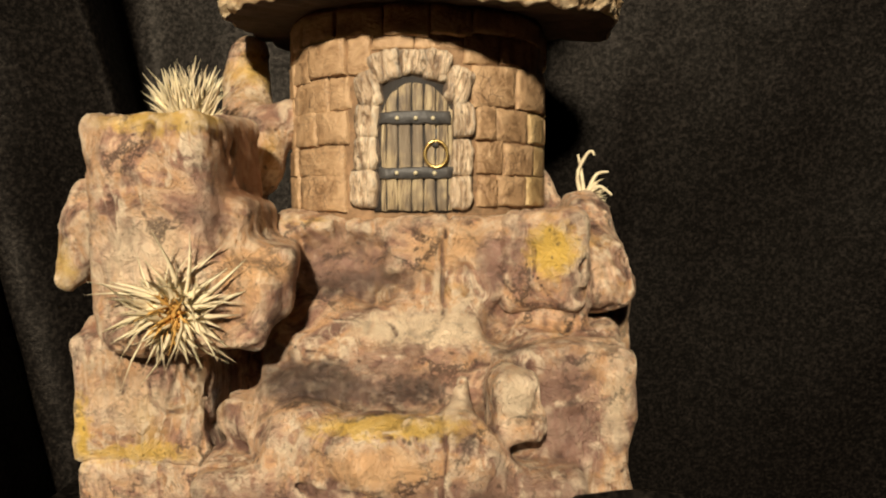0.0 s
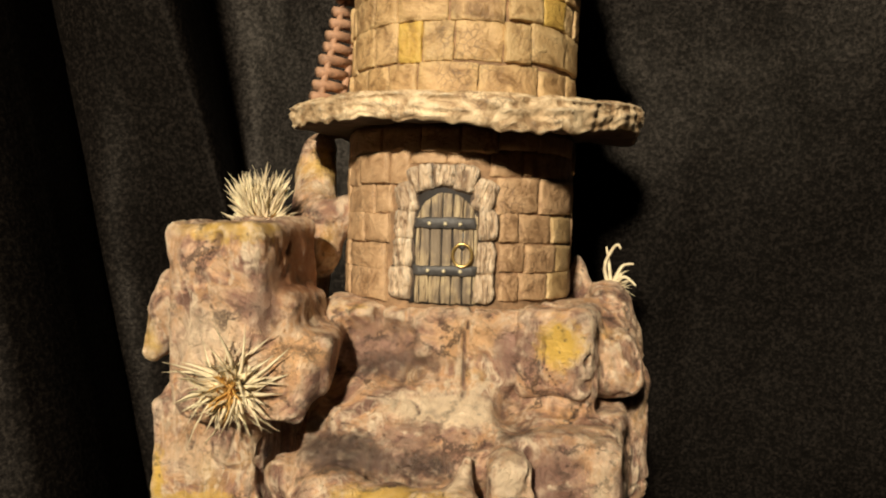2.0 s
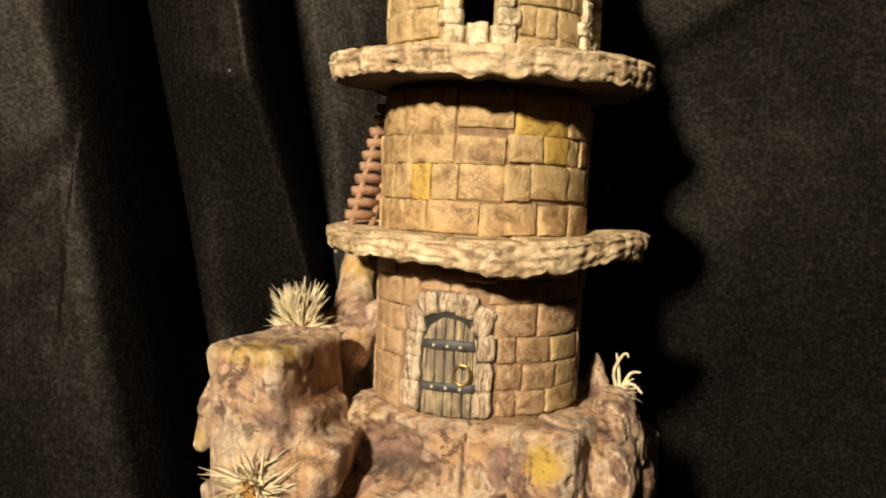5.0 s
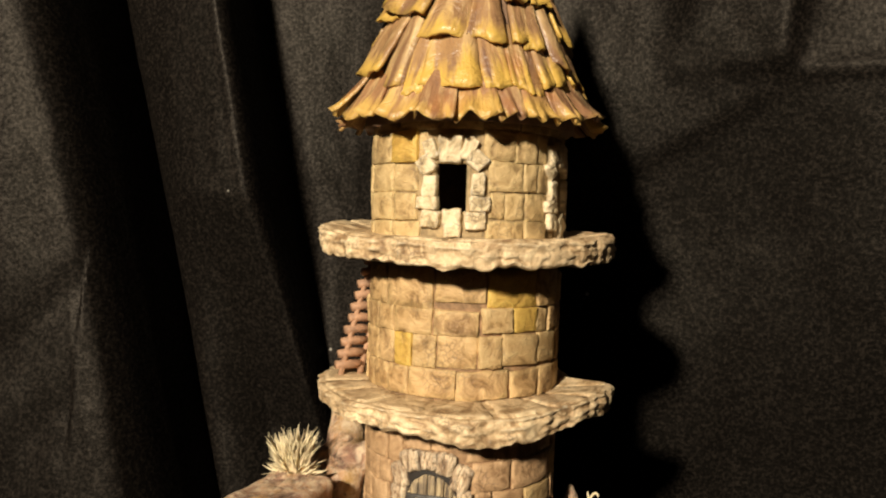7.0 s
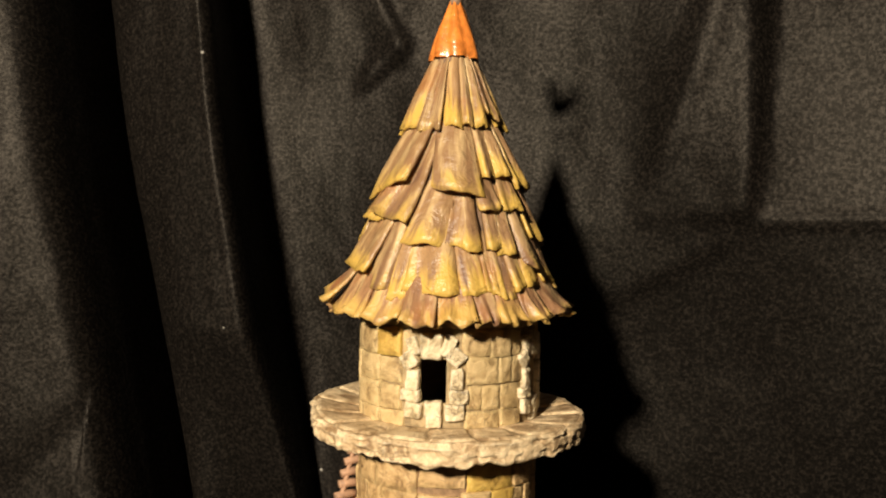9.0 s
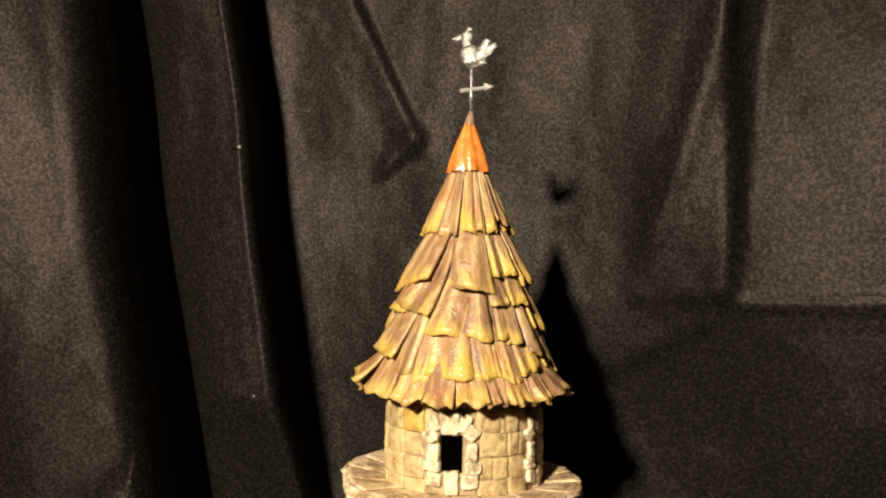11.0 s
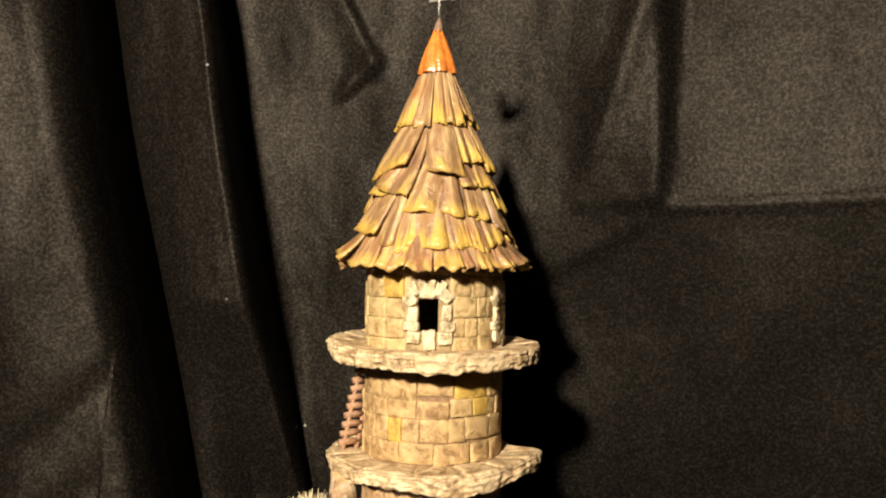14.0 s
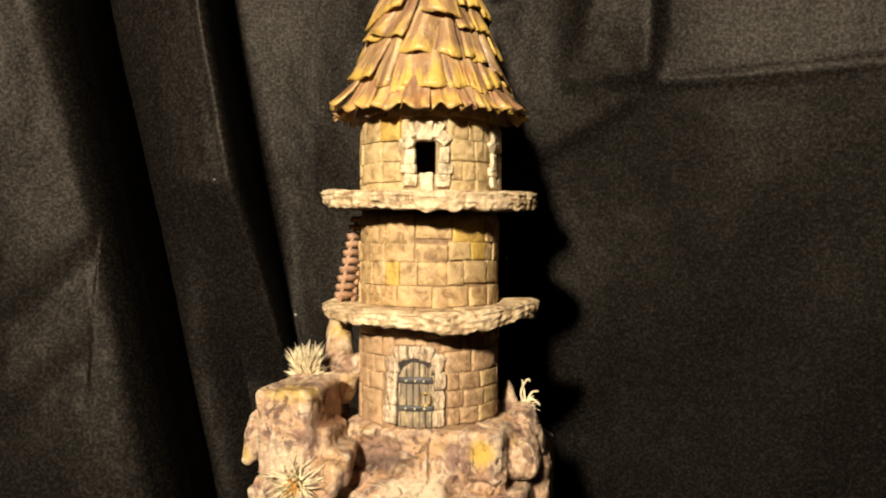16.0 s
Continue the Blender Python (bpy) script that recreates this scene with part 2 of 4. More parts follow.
def shingle_material(name, low, high, gold):
    m, nt, b = nodes_of(name)
    at = coords(nt)
    info = nt.nodes.new("ShaderNodeObjectInfo")
    uv = nt.nodes.new("ShaderNodeUVMap")
    sep = nt.nodes.new("ShaderNodeSeparateXYZ")
    nt.links.new(uv.outputs[0], sep.inputs[0])
    mid, fine = grain(nt, at, 110, 4, 0.6, 1.0), grain(nt, at, 600, 3, 0.6)
    run = nt.nodes.new("ShaderNodeMapping")
    run.inputs["Scale"].default_value = (2.6, 1.0, 1.0)
    nt.links.new(uv.outputs[0], run.inputs["Vector"])
    off = nt.nodes.new("ShaderNodeCombineXYZ")
    nt.links.new(math_node(nt, "MULTIPLY", info.outputs["Random"], 50.0), off.inputs[0])
    nt.links.new(off.outputs[0], run.inputs["Location"])
    long = grain(nt, run.outputs[0], 1.0, 4, 0.6, 0.4)
    c = blend(nt, info.outputs["Random"], low, high)
    c = blend(nt, steps(nt, long, *grey(0.48, 0.66)), c, (0.60, 0.425, 0.215))
    c = blend(nt, steps(nt, long, (0.30, (1, 1, 1)), (0.44, (0, 0, 0))), c, (0.17, 0.090, 0.055))
    red = steps(nt, grain(nt, at, 45, 2, 0.5, 0.2), *grey(0.58, 0.70))
    c = blend(nt, math_node(nt, "MULTIPLY", red, 0.5), c, (0.38, 0.15, 0.04))
    edge = math_node(nt, "ADD", sep.outputs[1], math_node(nt, "MULTIPLY", math_node(nt, "SUBTRACT", long, 0.5), 1.6))
    edge = math_node(nt, "ADD", edge, math_node(nt, "MULTIPLY", math_node(nt, "SUBTRACT", info.outputs["Random"], 0.5), 0.45))
    c = blend(nt, math_node(nt, "MULTIPLY", steps(nt, edge, *grey(0.70, 1.22)), gold), c, (0.58, 0.375, 0.08))
    nt.links.new(c, b.inputs["Base Color"])
    b.inputs["Roughness"].default_value = 0.38
    bump(nt, b, (long, 0.0012), (mid, 0.0014), (fine, 0.0002))
    return m


def plank_material():
    m, nt, b = nodes_of("weathered_plank_wood")
    run = nt.nodes.new("ShaderNodeMapping")
    run.inputs["Scale"].default_value = (1.0, 1.0, 0.09)
    nt.links.new(coords(nt), run.inputs["Vector"])
    veins, stain = grain(nt, run.outputs[0], 900, 5, 0.65, 0.6), grain(nt, coords(nt), 90, 3, 0.6)
    c = steps(nt, veins, (0.30, (0.060, 0.045, 0.032)), (0.40, (0.20, 0.145, 0.085)), (0.48, (0.40, 0.30, 0.17)), (0.60, (0.54, 0.43, 0.26)))
    c = blend(nt, math_node(nt, "MULTIPLY", steps(nt, stain, *grey(0.46, 0.62)), 0.75), c, (0.16, 0.125, 0.095))
    nt.links.new(c, b.inputs["Base Color"])
    b.inputs["Roughness"].default_value = 0.6
    bump(nt, b, (veins, 0.0009))
    return m


def cloth_material():
    """Black felt: hardly any body colour, a soft sheen off the pressed fibres, lint and flecks."""
    m, nt, b = nodes_of("black_felt_cloth")
    at = coords(nt)
    lint, weave, broad, blot = grain(nt, at, 430, 3, 0.75), grain(nt, at, 1300, 2, 0.7), grain(nt, at, 9, 4, 0.6), grain(nt, at, 130, 3, 0.7)
    c = steps(nt, weave, (0.35, (0.0018, 0.0016, 0.0015)), (0.65, (0.0060, 0.0049, 0.0041)))
    c = blend(nt, steps(nt, lint, *grey(0.48, 0.74)), c, (0.021, 0.0166, 0.0132))
    fleck = add(nt, "ShaderNodeTexVoronoi", Scale=20)
    nt.links.new(at, fleck.inputs["Vector"])
    c = blend(nt, steps(nt, fleck.outputs["Distance"], (0.016, (1, 1, 1)), (0.028, (0, 0, 0))), c, (0.30, 0.28, 0.25))
    nt.links.new(c, b.inputs["Base Color"])
    fibre = math_node(nt, "MULTIPLY", steps(nt, lint, (0.36, (0.30, 0.30, 0.30)), (0.66, (1.0, 1.0, 1.0))), steps(nt, broad, (0.30, (0.65, 0.65, 0.65)), (0.70, (1, 1, 1))))
    nt.links.new(math_node(nt, "MULTIPLY", fibre, FELT_SHEEN), b.inputs["Specular IOR Level"])
    b.inputs["Specular Tint"].default_value = (1.0, 0.91, 0.80, 1)
    b.inputs["Roughness"].default_value = FELT_ROUGH
    bump(nt, b, (blot, 0.0003), (lint, 0.0003))
    return m


FELT_SHEEN, FELT_ROUGH = 0.25, 0.50
ROCK = rock_material()
STONE_LOW = stone_material("brown_painted_stone", (0.285, 0.166, 0.082), (0.410, 0.252, 0.130), (0.520, 0.342, 0.190), 0.0, 0.6)
STONE_MID = stone_material("tan_painted_stone", (0.275, 0.160, 0.068), (0.415, 0.258, 0.108), (0.600, 0.405, 0.198), 0.0, 0.5)
STONE_TOP = stone_material("sand_painted_stone", (0.285, 0.182, 0.080), (0.470, 0.322, 0.142), (0.600, 0.440, 0.222), 0.0, 0.5)
STONE_PALE = stone_material("pale_painted_stone", (0.42, 0.32, 0.18), (0.58, 0.46, 0.27), (0.80, 0.67, 0.45), 0.0, 0.8)
STONE_JAMB = stone_material("cream_washed_stone", (0.26, 0.165, 0.095), (0.42, 0.285, 0.175), (0.80, 0.63, 0.43), 0.0, 1.0, 0.35, 2.4)
OCHRE = stone_material("ochre_painted_stone", (0.44, 0.265, 0.060), (0.50, 0.305, 0.065), (0.58, 0.385, 0.095), 0.0, 0.4)
MORTAR = plain("brown_mortar", (0.27, 0.165, 0.088), 0.8, 260, 0.45, 0.0007)
MORTAR_TOP = plain("sandy_mortar", (0.32, 0.235, 0.125), 0.8, 260, 0.4, 0.0007)
LEDGE = stone_material("cream_ledge_stone", (0.36, 0.225, 0.115), (0.46, 0.310, 0.160), (0.82, 0.645, 0.405), 0.0, 0.6)
SHINGLE = shingle_material("painted_leather_shingle", (0.22, 0.122, 0.062), (0.37, 0.220, 0.100), 0.95)
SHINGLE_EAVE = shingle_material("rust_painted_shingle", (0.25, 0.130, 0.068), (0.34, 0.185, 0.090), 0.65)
CLOTH = cloth_material()
DOOR_WOOD = plank_material()
GAP_SHADE = plain("shaded_gap_black", (0.018, 0.014, 0.011), 0.7, 200, 0.4)
OCHRE_PALE = stone_material("pale_ochre_stone", (0.36, 0.225, 0.095), (0.45, 0.29, 0.125), (0.54, 0.385, 0.19), 0.0, 0.5)
GRIME = plain("dark_wash_grime", (0.085, 0.060, 0.042), 0.7, 300, 0.6)
STRAP = plain("dark_iron_paint", (0.060, 0.056, 0.052), 0.5, 300, 0.5)
BRASS = plain("brass", (0.62, 0.44, 0.16), 0.32, 500, 0.15, 0.0001, 1.0)
RIVET = plain("pale_rivet", (0.62, 0.55, 0.36), 0.4, 500, 0.1)
SILVER = plain("silver_metal", (0.40, 0.39, 0.365), 0.36, 520, 0.45, 0.0010, 0.9)
ORANGE = plain("glossy_orange_clay", (0.66, 0.20, 0.035), 0.27, 160, 0.4, 0.0006, 0.0, 1.0)
PEWTER = plain("dull_pewter", (0.42, 0.41, 0.38), 0.5, 400, 0.2, 0.0003, 0.3)
PUTTY = plain("brown_putty", (0.22, 0.14, 0.09), 0.6)
# near-black colour standing in for the deep shade under the ledges
UNDERSIDE_SHADE = plain("ledge_underside_shade", (0.06, 0.042, 0.030), 0.9, 200, 0.4)
STRAW = plain("dried_straw", (0.80, 0.65, 0.43), 0.6, 160, 0.25)
STRAW_HEART = plain("golden_straw", (0.64, 0.37, 0.10), 0.7, 200, 0.3)
TWIG = plain("brown_twig", (0.37, 0.215, 0.130), 0.65, 250, 0.4)
ROOM = plain("dim_room_paint", (0.06, 0.055, 0.05), 0.9, 2, 0.1)

# ---- mesh helpers ----


def rnd(x, y=0.0, z=0.0):
    return noise.noise(Vector((x, y, z)))


def link_mesh(name, verts, faces, mat, parent=None, label="", smooth=True, uvs=None):
    """One mesh object; verts in millimetres."""
    me = bpy.data.meshes.new(name)
    me.from_pydata([(x * MM, y * MM, z * MM) for x, y, z in verts], [], faces)
    me.materials.append(mat)
    if smooth:
        me.polygons.foreach_set("use_smooth", [True] * len(me.polygons))
    if uvs:
        layer = me.uv_layers.new(name="UVMap")
        for loop in me.loops:
            layer.data[loop.index].uv = uvs[loop.vertex_index]
    ob = new(name, me)
    ob.color = (0, 0, 0, 1)
    if parent:
        ob.parent = parent
    if label:
        ob["label"] = label
    return ob


def part(name, bm, mat, parent, label=""):
    """A bmesh (in millimetres) as one mesh object under its thing."""
    bmesh.ops.scale(bm, vec=(MM, MM, MM), verts=bm.verts)
    me = bpy.data.meshes.new(name)
    bm.to_mesh(me)
    bm.free()
    me.materials.append(mat)
    me.polygons.foreach_set("use_smooth", [True] * len(me.polygons))
    ob = new(name, me)
    ob.parent = parent
    if label:
        ob["label"] = label
    return ob


def thing(name, label, category, group="", kind=""):
    return tagged(new(name), label, category, group, kind)


def on_wall(deg, z, r):
    """A place on the tower: degrees round from the front (positive to +x)."""
    a = radians(deg)
    return (r * math.sin(a), -r * math.cos(a), z)


def grid_faces(nu, nv, wrap=False, base=0):
    out = []
    for j in range(nv - 1):
        for i in range(nu if wrap else nu - 1):
            k = (i + 1) % nu
            out.append((base + j * nu + i, base + j * nu + k, base + (j + 1) * nu + k, base + (j + 1) * nu + i))
    return out


def wall_block(name, a0, a1, z0, z1, r, mat, parent, label="", proud=1.0, top=None, rough=0.42, nu=8, nv=6, skew=1.3):
    """A block that follows the round wall: flat worn face, crisp broken edges, sunk into the joint."""
    seed = a0 * 0.37 + z0 * 0.11 + r
    verts, width = [], (a1 - a0) * r * math.pi / 180
    eu, ev = min(0.2, 0.26 / width), min(0.2, 0.26 / (z1 - z0))
    us = [0, eu * 0.7] + [2 * eu + (1 - 4 * eu) * k / (nu - 1) for k in range(nu)] + [1 - eu * 0.7, 1]
    vs = [0, ev * 0.7] + [2 * ev + (1 - 4 * ev) * k / (nv - 1) for k in range(nv)] + [1 - ev * 0.7, 1]
    off = [(skew * rnd(seed, k * 3.1, 2), skew * rnd(seed, k * 2.7, 5), 0.8 * rough * rnd(seed, k * 4.3, 7)) for k in range(4)]
    for j, v in enumerate(vs):
        for i, u in enumerate(us):
            wts = ((1 - u) * (1 - v), u * (1 - v), u * v, (1 - u) * v)
            dx, dz, dr = (sum(w * o[q] for w, o in zip(wts, off)) for q in range(3))
            a = a0 + (a1 - a0) * u
            hi = top(a) if top else z1
            z = z0 + (hi - z0) * v
            ring = min(i, j, len(us) - 1 - i, len(vs) - 1 - j)
            chip = 0.6 * max(0, rnd(a * 0.35, z * 0.5, seed + 2)) if ring == 1 else 0
            d = r + (-0.65 if ring == 0 else proud + dr - (0.22 + chip if ring == 1 else 0) + rough * rnd(a * 0.28, z * 0.35, seed + 9) + 0.5 * rough * rnd(a * 0.9, z * 1.2, seed + 4))
            verts.append(on_wall(a + math.degrees((dx + 0.5 * rnd(a * 0.35, z * 0.5, seed)) / r), z + dz + 0.5 * rnd(a * 0.35, z * 0.5, seed + 6), d))
    return link_mesh(name, verts, grid_faces(len(us), len(vs)), mat, parent, label)


def pillow(name, deg, z, w, h, turn, r, mat, parent, proud=2.0, label="", square=4.0, n=11, rough=0.45, taper=0.0, groove=0.0):
    """A rounded stone set on the round wall: w, h in millimetres, turned in the wall's face."""
    verts, c, s = [], math.cos(radians(turn)), math.sin(radians(turn))
    lv = [-1, -0.93, -0.82] + [-0.6 + 1.2 * k / (n - 7) for k in range(n - 6)] + [0.82, 0.93, 1]
    for v in lv:
        for u in lv:
            k = 1 - max(0, abs(u) * abs(v)) ** 3 * (0.12 if square < 10 else 0.03)
            hgt = (1 - abs(u) ** square) ** 0.5 * (1 - abs(v) ** square) ** 0.5
            x, y = u * w / 2 * k * (1 + taper * v), v * h / 2 * k
            x += 0.6 * rnd(x * 0.3 + deg, y * 0.3, z)
            y += 0.6 * rnd(x * 0.4 + 7, y * 0.4 + deg, z)
            d = r - 1.2 + (proud + 1.2) * hgt + hgt * rough * (rnd(x * 0.7 + deg, y * 0.5, z) + 0.8 * rnd(x * 1.9 + deg, y * 0.8, z + 3))
            d -= hgt * groove * max(0.0, 0.22 - abs(rnd(x * 0.75 + deg, y * 0.10, z + 5))) * 4.5
            sx, sz = c * x - s * y, s * x + c * y
            verts.append(on_wall(deg + math.degrees(sx / r), z + sz, d))
    return link_mesh(name, verts, grid_faces(n, n), mat, parent, label)


def shell(name, r, z0, z1, thick, mat, parent, holes=(), step=2.0, dz=1.5, wavy=0.3):
    """A round wall with thickness; holes are (angle from, angle to, z from, z to) and go through."""
    n, m = int(360 / step), int((z1 - z0) / dz) + 1
    verts, faces = [], []
    for rr in (r, r - thick):
        for j in range(m):
            for i in range(n):
                a, z = i * step - 180, z0 + (z1 - z0) * j / (m - 1)
                verts.append(on_wall(a, z, rr + wavy * rnd(a * 0.12, z * 0.2, r)))
    gone = set()
    for j in range(m - 1):
        for i in range(n):
            a, z = (i + 0.5) * step - 180, z0 + (z1 - z0) * (j + 0.5) / (m - 1)
            if any(h[0] < a < h[1] and h[2] < z < h[3] for h in holes):
                gone.add((i, j))
    o = n * m
    for j in range(m - 1):
        for i in range(n):
            if (i, j) in gone:
                continue
            k = (i + 1) % n
            q = (j * n + i, j * n + k, (j + 1) * n + k, (j + 1) * n + i)
            faces.append(q)
            faces.append(tuple(v + o for v in reversed(q)))
            for di, dj, e in ((-1, 0, (q[3], q[0])), (1, 0, (q[1], q[2])), (0, -1, (q[0], q[1])), (0, 1, (q[2], q[3]))):
                if ((i + di) % n, j + dj) in gone or not 0 <= j + dj < m - 1:
                    faces.append((e[1], e[0], e[0] + o, e[1] + o))
    return link_mesh(name, verts, faces, mat, parent)


def tube(points, radii, sides=7, caps=True):
    """Verts and faces of a tube along points (millimetres)."""
    verts, faces = [], []
    pts = [Vector(p) for p in points]
    for i, p in enumerate(pts):
        d = (pts[min(i + 1, len(pts) - 1)] - pts[max(i - 1, 0)]).normalized()
        x = d.cross(Vector((0.13, 0.21, 0.97))).normalized()
        y = d.cross(x)
        for k in range(sides):
            a = 2 * math.pi * k / sides
            verts.append(tuple(p + radii[i] * (x * math.cos(a) + y * math.sin(a))))
    faces += grid_faces(sides, len(pts), True)
    if caps:
        faces.append(tuple(range(sides))[::-1])
        faces.append(tuple(range((len(pts) - 1) * sides, len(pts) * sides)))
    return verts, faces


def smooth_line(keys, t):
    """Catmull-Rom through keys (tuples), t from 0 to len - 1."""
    i = min(int(t), len(keys) - 2)
    f = t - i
    p = [keys[max(0, min(len(keys) - 1, i + k))] for k in (-1, 0, 1, 2)]
    return tuple(0.5 * (2 * b + (c - a) * f + (2 * a - 5 * b + 4 * c - d) * f * f + (3 * b - a - 3 * c + d) * f ** 3) for a, b, c, d in zip(*p))


def lattice(pts, size, seed):
    """Smooth random field from -1 to 1 over points (n, 3), with features of that size in millimetres."""
    table = np.random.RandomState(seed).uniform(-1, 1, (32, 32, 32))
    q = pts / size + 11.3 * seed
    k = np.floor(q).astype(int)
    f = q - k
    f = f * f * (3 - 2 * f)
    out = 0
    for dx in (0, 1):
        for dy in (0, 1):
            for dz in (0, 1):
                w = (f[:, 0] if dx else 1 - f[:, 0]) * (f[:, 1] if dy else 1 - f[:, 1]) * (f[:, 2] if dz else 1 - f[:, 2])
                out = out + w * table[(k[:, 0] + dx) % 32, (k[:, 1] + dy) % 32, (k[:, 2] + dz) % 32]
    return out


def block_field(p, centre, half, soft, turn=0.0, tip=0.0, roll=0.0):
    """Distance to a rounded block; turn about z, tip about x, roll about y, in degrees."""
    m = np.array(Euler((radians(tip), radians(roll), radians(turn))).to_matrix())
    q = np.abs((p - np.array(centre)) @ m) - (np.array(half) - soft)
    return np.linalg.norm(np.maximum(q, 0), axis=1) + np.minimum(q.max(axis=1), 0) - soft


def limb_field(p, a, b, ra, rb):
    a, b = np.array(a, float), np.array(b, float)
    t = np.clip((p - a) @ (b - a) / ((b - a) @ (b - a)), 0, 1)
    return np.linalg.norm(p - a - t[:, None] * (b - a), axis=1) - (ra + (rb - ra) * t)


def lump_field(p, centre, half):
    q = (p - np.array(centre)) / np.array(half)
    n = np.linalg.norm(q, axis=1)
    return (n - 1) * min(half)


def join(a, b, soft):
    h = np.clip(0.5 + 0.5 * (b - a) / soft, 0, 1)
    return b * (1 - h) + a * h - soft * h * (1 - h)


def carve(a, b, soft):
    return -join(-a, b, soft)


def clay(name, field, lo, hi, parent, step=1.2, seed=1, rough=1.0, ochre=0.0, label=""):
    """Skins a solid field into one clay mesh, with lumps, dents and small cracks."""
    n = [int((h - l) / step) + 1 for l, h in zip(lo, hi)]
    axes = [l + step * np.arange(k) for l, k in zip(lo, n)]
    p = np.stack(np.meshgrid(*axes, indexing="ij"), -1).reshape(-1, 3)
    d = field(p)
    near = np.abs(d) < 7
    q = p[near]
    crack = np.abs(lattice(q, 15, seed + 5))
    # pressed plates: one side of each edge is crisp
    fold = q + 7.0 * np.stack([lattice(q, 16, seed + 13), lattice(q, 16, seed + 14), lattice(q, 16, seed + 15)], 1)
    plate = 2.2 * lattice(fold, 22, seed + 16)
    d[near] -= rough * (1.0 * (plate - np.floor(plate)) - 0.5) * np.clip(0.6 + lattice(q, 20, seed + 17), 0.15, 1)
    d[near] += rough * (1.5 * lattice(q, 19, seed) + 0.7 * lattice(q, 9, seed + 1) + 0.45 * lattice(q, 4, seed + 2) + 0.32 * lattice(q, 2.2, seed + 3))
    bent = q + 4.0 * np.stack([lattice(q, 12, seed + 7), lattice(q, 12, seed + 8), lattice(q, 12, seed + 9)], 1)
    d[near] += rough * (1.1 * (0.30 - np.abs(lattice(bent, 15, seed + 10))) + 0.45 * (0.30 - np.abs(lattice(bent, 6.5, seed + 11))) + 0.25 * (0.3 - np.abs(lattice(q, 3.4, seed + 12))))
    d[near] += rough * 1.8 * np.clip(1 - crack / 0.06, 0, 1) * np.clip(lattice(q, 22, seed + 6) * 3, 0, 1)
    d = d.reshape(n)
    inside = d < 0
    cells = tuple(k - 1 for k in n)
    total, count = np.zeros((*cells, 3)), np.zeros(cells)
    corner = lambda a, o: a[o[0]:o[0] + cells[0], o[1]:o[1] + cells[1], o[2]:o[2] + cells[2]]
    offs = [(x, y, z) for x in (0, 1) for y in (0, 1) for z in (0, 1)]
    for a in offs:
        for ax in range(3):
            if a[ax]:
                continue
            b = tuple(v + (k == ax) for k, v in enumerate(a))
            da, db = corner(d, a), corner(d, b)
            cut = (da < 0) != (db < 0)
            t = np.where(cut, da / np.where(cut, da - db, 1), 0)
            for k in range(3):
                total[..., k] += cut * (a[k] + (t if k == ax else 0))
            count += cut
    live = count > 0
    ids = -np.ones(cells, int)
    ids[live] = np.arange(live.sum())
    at = np.argwhere(live)
    verts = np.array(lo) + step * (at + total[live] / count[live][:, None])
    faces = []
    for ax in range(3):
        u, v = (ax + 1) % 3, (ax + 2) % 3
        sl = [slice(1, cells[0]), slice(1, cells[1]), slice(1, cells[2])]
        sl[ax] = slice(0, cells[ax])
        up = list(sl)
        up[ax] = slice(1, cells[ax] + 1)
        a, b = inside[tuple(sl)], inside[tuple(up)]
        for flip, hit in ((False, a & ~b), (True, ~a & b)):
            k = np.argwhere(hit)
            for c in range(3):
                if c != ax:
                    k[:, c] += 1
            e = np.eye(3, dtype=int)
            quad = [ids[tuple((k - o).T)] for o in (e[u] + e[v], e[v], 0 * e[u], e[u])]
            quad = np.stack(quad, 1)
            faces.append(quad[:, ::-1] if flip else quad)
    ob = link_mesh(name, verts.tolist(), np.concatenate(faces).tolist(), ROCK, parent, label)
    ob.color = (ochre, 0, 0, 1)
    return ob

# ---- the room, table and black cloth ----
def box(name, lo, hi, mat, label, inward=False):
    x0, y0, z0, x1, y1, z1 = *lo, *hi
    v = [(x, y, z) for z in (z0, z1) for y in (y0, y1) for x in (x0, x1)]
    f = [(0, 2, 3, 1), (4, 5, 7, 6), (0, 1, 5, 4), (2, 6, 7, 3), (0, 4, 6, 2), (1, 3, 7, 5)]
    return tagged(link_mesh(name, v, f, mat, smooth=False), label, kind="structure")


box("floor", (-850, -2500, -470), (850, 600, -450), ROOM, "plain dim floor of the dark room")
box("ceiling", (-850, -2500, 1350), (850, 600, 1370), ROOM, "plain dim ceiling of the dark room")
box("wall_north", (-850, 600, -470), (850, 620, 1370), ROOM, "plain dim wall behind the cloth")
box("wall_south", (-850, -2520, -470), (850, -2500, 1370), ROOM, "plain dim wall of the dark room")
box("wall_west", (-870, -2520, -470), (-850, 620, 1370), ROOM, "plain dim wall of the dark room")
box("wall_east", (850, -2520, -470), (870, 620, 1370), ROOM, "plain dim wall of the dark room")
box("stand", (-90, -106, -450), (56, 70, -4), CLOTH, "black covered stand under the rock")


